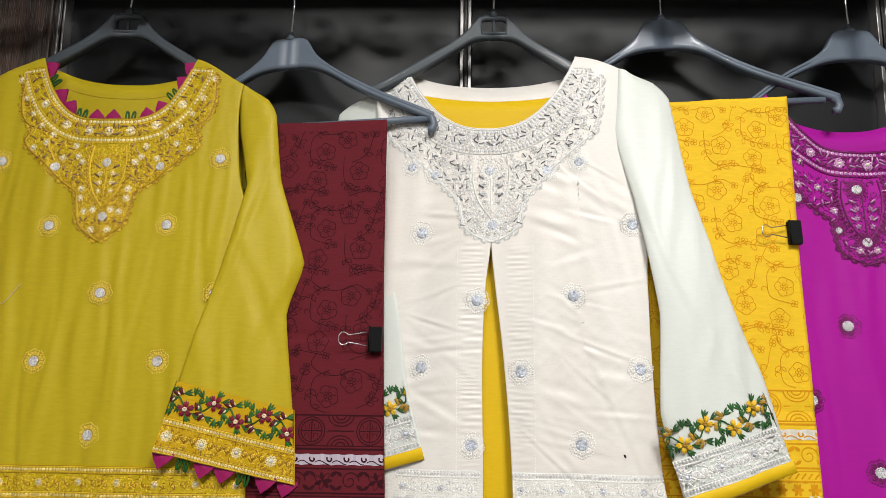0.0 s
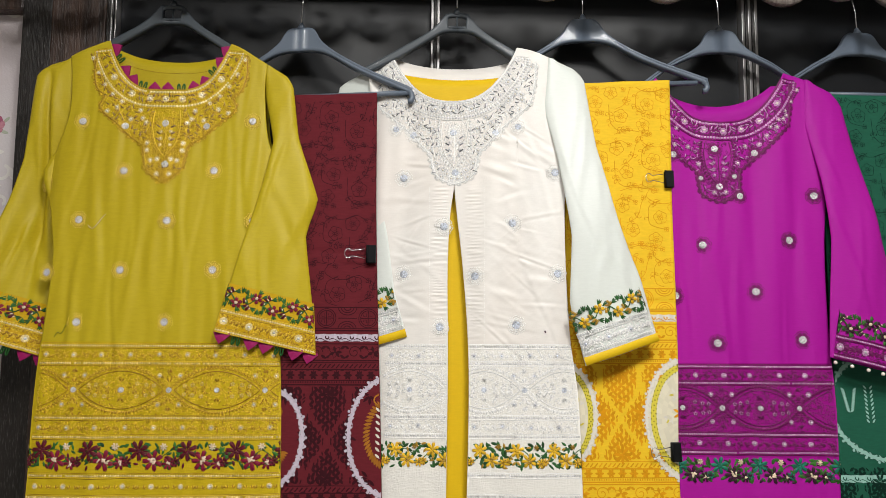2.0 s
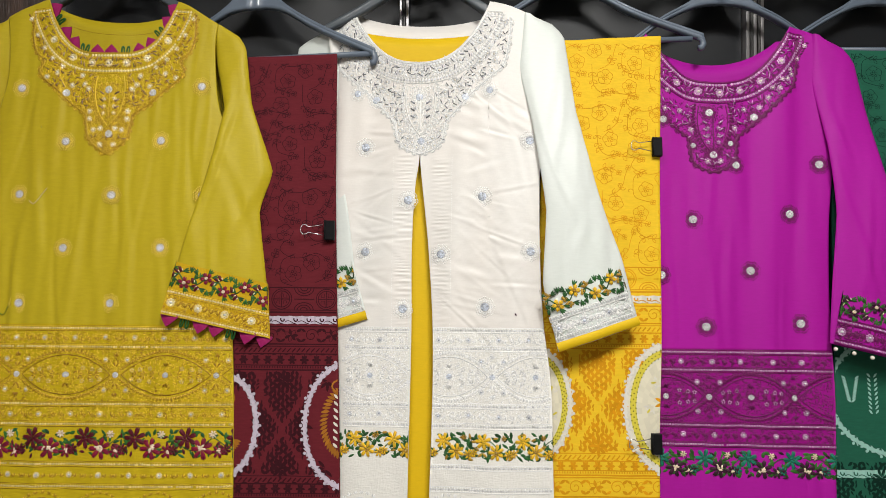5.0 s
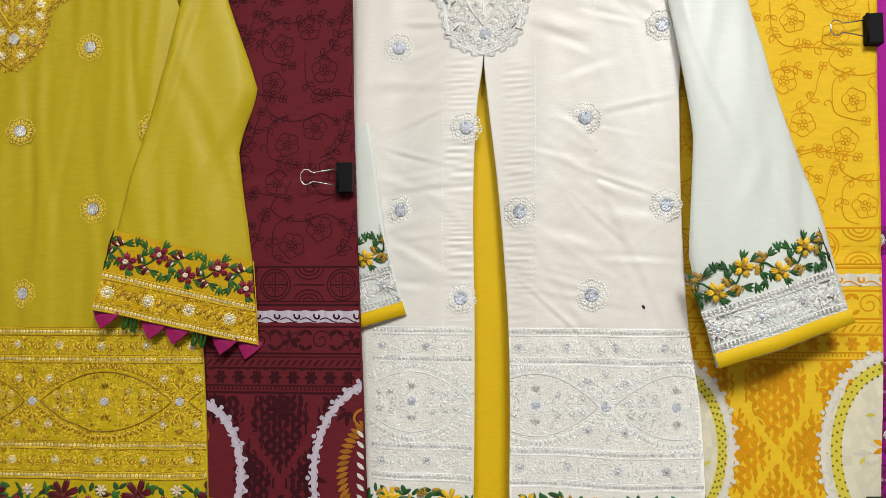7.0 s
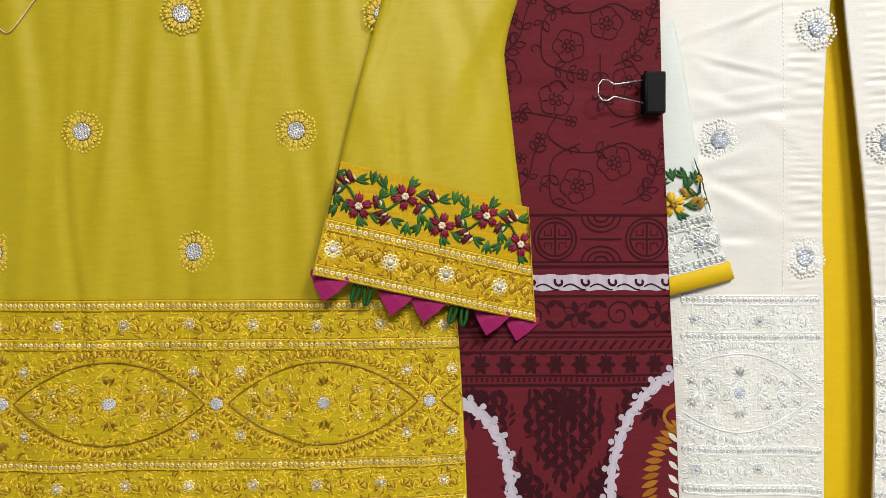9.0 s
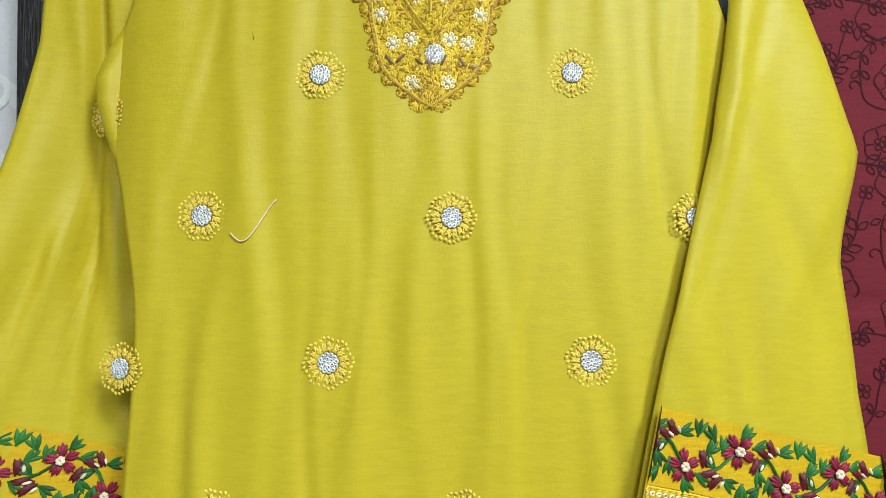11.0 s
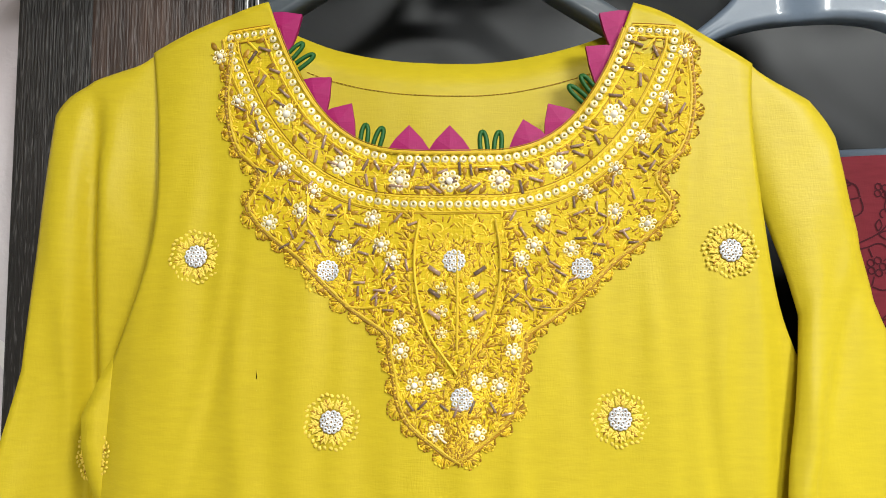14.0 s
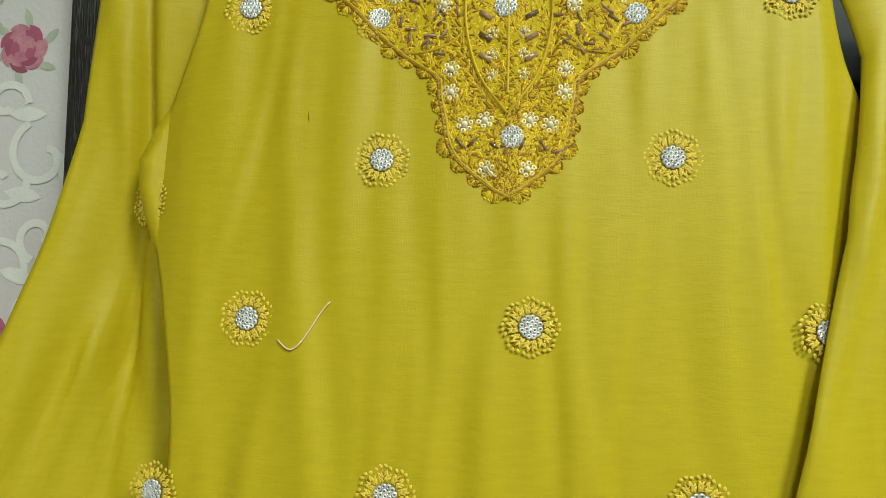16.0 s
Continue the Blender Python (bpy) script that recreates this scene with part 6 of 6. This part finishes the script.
def damask(w, m, x0, x1, z0, z1, phase):
    """Ornate leaf filling that leaves plain interlaced ogee bands, with palmettes and lozenges in the fields."""
    step, high = 0.078, 0.150
    rng = np.random.RandomState(int(phase * 1000) % 97 + 3)

    def gap(x, z):
        best = 1.0
        for k in range(-2, 5):
            for s in (-1, 1):
                c = phase + k * step + s * step * 0.5 * abs(math.cos((z - z0) / high * math.pi)) ** 1.3
                best = min(best, abs(x - c))
        return best
    for j, z in enumerate(np.arange(z0 + 0.004, z1, 0.0062)):
        for i, x in enumerate(np.arange(x0, x1 + 0.004, 0.0075)):
            g = gap(x, z)
            if g > 0.0080:
                w.add(LEAF, m, x + rng.normal(0, 0.0008), z + rng.normal(0, 0.0008), 1.57 + (0.7 if (i + j) % 2 else -0.7) + rng.normal(0, 0.25), 0.0112, 0.0062, 0.0, 0.00002 * ((i * 7 + j * 3) % 11))
            elif 0.0045 < g:
                w.add(LEAF, m, x, z, 1.57 + rng.normal(0, 0.4), 0.0085, 0.0030, 0.0, 0.00003)
    for j, z in enumerate(np.arange(z0 + 0.01, z1, high / 2)):
        for k in range(-1, 4):
            x = phase + k * step + (step / 2 if j % 2 else 0)
            if not x0 - 0.02 < x < x1 + 0.02:
                continue
            for i in range(8):
                a = i * math.pi / 4 + 0.39 * (j % 2)
                w.add(LEAF, m, x + 0.009 * math.cos(a), z + 0.011 * math.sin(a), a, 0.017, 0.0062, 0.0, 0.0003 + 0.00004 * i)


def wreath(w, pale, cx, cz, rx, rz, inside=None, fill=0.0002):
    """A pale scrolled oval frame."""
    if inside is not None:
        rings = [arc_pts(cx, cz, rx * q, rz * q, 0, 360, 49) for q in np.linspace(0.02, 1, 9)]
        for a, b in zip(rings, rings[1:]):
            for i in range(48):
                w.polygon(inside, [a[i], b[i], b[i + 1], a[i + 1]], fill)
    p = arc_pts(cx, cz, rx, rz, 0, 360, 150)
    w.stroke(pale, p, 0.0060, 0.0, 0.0006)
    for i, (x, z) in enumerate(p):
        a = math.atan2(z - cz, x - cx)
        b = a + 1.57 + 0.8 * math.sin(i * 1.3)
        w.add(LEAF, pale, x + 0.0032 * math.cos(a) * (-1) ** i, z + 0.0032 * math.sin(a) * (-1) ** i, b, 0.0095, 0.0038, 0.0, 0.0007)
        if i % 5 == 0:
            w.add(BEAD, pale, x + 0.0068 * math.cos(a), z + 0.0068 * math.sin(a), 0, 0.0028, 0.0028, 0.0, 0.0007)


def trouser_print(parent, x0, x1, dz, top, bottom, depth, left, right, ink, pale, phase, ovals, seed, inner):
    w = Work([ink, pale])
    vine_print(w, 0, x0, x1, 1.311 + dz, top, seed)
    w.v = [np.column_stack([v[:, 0], np.minimum(v[:, 1], top), v[:, 2]]) for v in w.v]
    w.lay("vine_print", depth, parent, "", None, left, right)
    for name, draw in (("fret_border", lambda w: key_band(w, 0, x0, x1, 1.266 + dz, 1.311 + dz)),
                       ("wave_border", lambda w: wave_band(w, 1, 0, x0, x1, 1.246 + dz, 1.261 + dz)),
                       ("scroll_border", lambda w: scroll_band(w, 0, x0, x1, 1.211 + dz, 1.242 + dz)),
                       ("pendant_border", lambda w: pendant_rows(w, 0, x0, x1, 1.166 + dz, 1.207 + dz)),
                       ("pendant_border", lambda w: pendant_rows(w, 0, x0, x1, 0.948 + dz, 0.985 + dz)),
                       ("scroll_border", lambda w: scroll_band(w, 0, x0, x1, 0.912 + dz, 0.944 + dz)),
                       ("wave_border", lambda w: wave_band(w, 1, 0, x0, x1, 0.890 + dz, 0.905 + dz))):
        w = Work([ink, pale])
        draw(w)
        w.lay(name, depth, parent, "", None, left, right)
    w = Work([ink])
    damask(w, 0, x0, x1, 0.988 + dz, 1.162 + dz, phase)
    w.lay("damask_print", depth, parent, "", None, left, right)
    for cx, cz, rx, rz in ovals:
        w = Work([pale, inner[0], inner[1], inner[2]])
        wreath(w, 0, cx, cz, rx, rz, 1)
        inner_fill(w, cx, cz, rx, rz, inner[3])
        w.lay("oval_medallion", depth, parent, inner[4], None, left, right, 0.0006)


def inner_fill(w, cx, cz, rx, rz, kind):
    if kind == "paisley":
        for k in range(40):
            t = k / 39
            a = 1.2 + 4.4 * t
            q = 0.62 - 0.12 * t
            w.add(LEAF, 2, cx + q * rx * math.cos(a), cz + q * rz * math.sin(a), a + 0.5, 0.016, 0.006, 0.0, 0.0004 + 0.00001 * k)
        for k in range(9):
            z = cz - 0.45 * rz + 0.9 * rz * k / 8
            for s in (-1, 1):
                w.add(LEAF, 3, cx - 0.22 * rx + s * 0.006, z, 1.57 - s * 0.8, 0.012, 0.005, 0.0, 0.0006)
        w.stroke(2, arc_pts(cx - 0.2 * rx, cz + 0.62 * rz, 0.2 * rx, 0.10 * rz, -60, 240, 16), 0.003, 0.0, 0.0006)
    else:
        w.stroke(2, arc_pts(cx, cz, rx * 0.83, rz * 0.88, 0, 360, 70), 0.011, 0.0, 0.0004)
        for q in (0.77, 0.83, 0.89):
            n = 60
            for k in range(n):
                a = 2 * math.pi * (k + (0.5 if q == 0.83 else 0)) / n
                w.add(DISC, 3, cx + q * rx * math.cos(a), cz + (q + 0.05) * rz * math.sin(a), 0, 0.0013, 0.0013, 0.0, 0.0007)
        for k in range(7):
            a = 2 * math.pi * k / 7 + 0.4
            x, z = cx + 0.42 * rx * math.cos(a), cz + 0.5 * rz * math.sin(a)
            t = np.linspace(0, 5, 16)
            w.stroke(0, np.stack([x + 0.010 * (1 - t / 6.5) * np.cos(t + a), z + 0.010 * (1 - t / 6.5) * np.sin(t + a)], -1), 0.0022, 0.0, 0.0007)
            for j in range(3):
                w.add(LEAF, 2 if j == 1 else 0, x + 0.009 * math.cos(a + j), z + 0.009 * math.sin(a + j), a + j, 0.010, 0.004, 0.0, 0.0008)


trouser_print(trousers_m, -0.262, -0.050, 0.0, 1.727, 0.80, P_DEPTH, P_LEFT, P_RIGHT, M_PRINT_MAROON, M_PRINT_LILAC, -0.165,
              [(-0.262, 1.070, 0.052, 0.083), (-0.048, 1.073, 0.077, 0.106)], 5, (M_MAROON, M_PRINT_RUST, M_PRINT_WHITE, "paisley", "rust gold paisley in a pale scrolled oval"))
trouser_print(trousers_y, 0.275, 0.520, 0.042, 1.772, 0.90, Q_DEPTH, Q_LEFT, Q_RIGHT, M_PRINT_ORANGE, M_PRINT_WHITE, 0.388,
              [(0.284, 1.112, 0.056, 0.090), (0.515, 1.105, 0.078, 0.110)], 9, (M_PRINT_CREAM, M_PRINT_LEMON, M_PRINT_LIME, "dots", "cream oval with an olive dotted ring"))
w = Work([M_PRINT_GREEN])
vine_print(w, 0, 0.84, 1.06, 1.30, 1.76, 12)
key_band(w, 0, 0.82, 1.06, 1.262, 1.305)
damask(w, 0, 0.80, 1.06, 0.90, 1.01, 0.93)
w.v = [np.column_stack([v[:, 0], np.minimum(v[:, 1], 1.766), v[:, 2]]) for v in w.v]
w.lay("vine_print", G_DEPTH, trousers_g, "", None, G_LEFT, G_RIGHT)
w = Work([M_PRINT_AQUA, M_GREEN_CLOTH, M_PRINT_AQUA])
wreath(w, 0, 0.93, 1.13, 0.125, 0.105)
for k in range(9):
    for s in (-1, 1):
        w.add(LEAF, 0, 0.885 + s * 0.006, 1.10 + 0.008 * k, 1.57 - s * 0.7, 0.010, 0.004, 0.0, 0.0005)
        w.add(LEAF, 0, 0.845 + s * (0.004 + 0.001 * k), 1.12 + 0.005 * k, 1.57 - s * 0.9, 0.011, 0.004, 0.0, 0.0005)
wave_band(w, 0, 1, 0.80, 1.06, 0.985, 1.0)
w.lay("oval_medallion", G_DEPTH, trousers_g, "pale aqua scrolled oval", None, G_LEFT, G_RIGHT, 0.0006)


# ---- binder clips ----
def binder_clip(x, z, y, label):
    """Black spring clip gripping an upright edge at x from its outer side, with wire levers reaching in over the cloth."""
    ob = thing("binder_clip", (x, y, z), label, "binder clip", "binder clips")
    verts, faces = [], []
    prof = [(-0.0140, -0.0058), (-0.0132, -0.0066), (0.0025, -0.0074), (0.0032, -0.0062), (0.0032, 0.0142), (0.0025, 0.0154), (-0.0132, 0.0142), (-0.0140, 0.0134)]
    for zz in (-0.0172, -0.0160, 0.0160, 0.0172):
        k = 0.94 if abs(zz) > 0.017 else 1.0
        verts += [(x + p * k, y + q * k, z + zz) for p, q in prof]
    n = len(prof)
    for r in range(3):
        for i in range(n):
            j = (i + 1) % n
            faces.append((r * n + i, r * n + j, r * n + n + j, r * n + n + i))
    faces += [tuple(range(n)), tuple(3 * n + i for i in range(n))]
    mesh_part("spring_body", verts, faces, M_CLIP, ob, smooth=False)
    v, f = tube([(x - 0.0138, y - 0.0066, z - 0.0173), (x - 0.0138, y - 0.0066, z + 0.0173)], 0.0016)
    mesh_part("rolled_lip", v, f, M_CLIP, ob)
    pts = [(-0.017, 0.0095), (-0.030, 0.0070), (-0.042, 0.0050), (-0.047, 0.0085), (-0.052, 0.0085), (-0.0555, 0.004), (-0.0555, -0.004), (-0.052, -0.0085), (-0.047, -0.0085), (-0.042, -0.0050), (-0.030, -0.0070), (-0.017, -0.0095)]
    v, f = tube([(x + p, y - 0.0075 - 0.10 * (-0.017 - p), z + q) for p, q in pts], 0.0008, 6)
    mesh_part("wire_lever", v, f, M_STEEL, ob, "bent steel wire lever")
    return ob


binder_clip(-0.0845, 1.414, 1.030, "black steel binder clip on the maroon trousers' edge")
binder_clip(0.509, 1.574, 1.034, "black steel binder clip on the yellow trousers' edge")
binder_clip(0.494, 1.045, 1.034, "black steel binder clip low on the yellow trousers")

# ---- wallpaper print ----
paper = bpy.data.objects["wall_papered"]
w = Work([M_ROSE, M_ROSE_LEAF, M_PAPER_SCROLL, M_ROSE_DEEP])


def rose(x, z, r):
    w.add(DISC, 0, x, z, 0, r * 0.8, r * 0.75, 0.0, 0.0001)
    for j, q in enumerate((0.75, 0.55, 0.33)):
        for k in range(7 - j):
            a = 2 * math.pi * k / (7 - j) + j
            w.add(LEAF, 3 if (k + j) % 2 else 0, x + q * r * math.cos(a), z + q * r * math.sin(a), a + 1.4, r * (0.8 - 0.1 * j), r * 0.42, 0.0, 0.0002 + 0.0001 * j + 0.00001 * k)
    for k in range(6):
        a = k * 1.05 + 0.4
        w.add(LEAF, 1, x + 1.15 * r * math.cos(a), z + 1.15 * r * math.sin(a), a + 0.4, r * 0.8, r * 0.35, 0.0, 0.00015)


for i, z0 in enumerate((0.45, 0.95, 1.44, 1.70, 2.2)):
    for x0 in (-0.945, -1.25, -1.6, -1.95):
        rose(x0 + 0.02 * (i % 2), z0, 0.024)
        rose(x0 - 0.024, z0 + 0.035, 0.018)
        for k in range(9):
            a = np.linspace(0, 5.4, 26)
            q = 0.030 * (1 - a / 7.2) * (0.7 + 0.5 * ((k * 7) % 5) / 5)
            cx, cz = x0 + 0.055 * math.sin(k * 2.1 + i), z0 - 0.05 - 0.024 * k
            w.stroke(2, np.stack([cx + (-1) ** k * q * np.cos(a + k), cz + q * np.sin(a + k)], -1), 0.007, 0.0, 0.0006 + 0.00003 * k)
            w.add(LEAF, 2, cx + 0.02, cz - 0.01, k, 0.036, 0.015, 0.0, 0.0003 + 0.00002 * k)
w.lay("paper_print", lambda x, z: np.full_like(x, 1.165), paper, "dusty pink roses and pearl scrolls", None, lambda z: -2.28, lambda z: -0.859)

# ---- small marks: loose threads, a stain ----
def loose_thread(pts, depth, parent, mat, r=0.0006):
    v, f = tube([(x, float(depth(x, z)) - 0.0012, z) for x, z in pts], r, 5)
    mesh_part("loose_thread", v, f, mat, parent)


t = np.linspace(0, 1, 16)
loose_thread([(-0.628 + 0.030 * q, 1.462 + 0.016 * q * q - 0.007 * math.sin(q * 5)) for q in t], Y_DEPTH, kurta_y, M_CREAM, 0.0005)
loose_thread([(-0.508 + 0.006 * q, 1.566 - 0.010 * q + 0.004 * q * q) for q in t], lambda x, z: Y_DEPTH(x, z) - 0.003, kurta_y, M_CREAM)
loose_thread([(-0.672 + 0.020 * q, 1.252 + 0.018 * q + 0.004 * math.sin(q * 8)) for q in t], Y_DEPTH, kurta_y, M_GREEN, 0.0005)
w = Work([M_INK])
for dx, dz, r in ((0, 0, 0.0015), (0.0008, -0.0014, 0.0011), (-0.001, 0.0008, 0.0008)):
    w.add(DISC, 0, 0.241 + dx, 1.2665 + dz, 0, r, r * 1.3, 0.0, dx * 0.1)
w.lay("stain", W_DEPTH, kurta_w, "small dark stain")
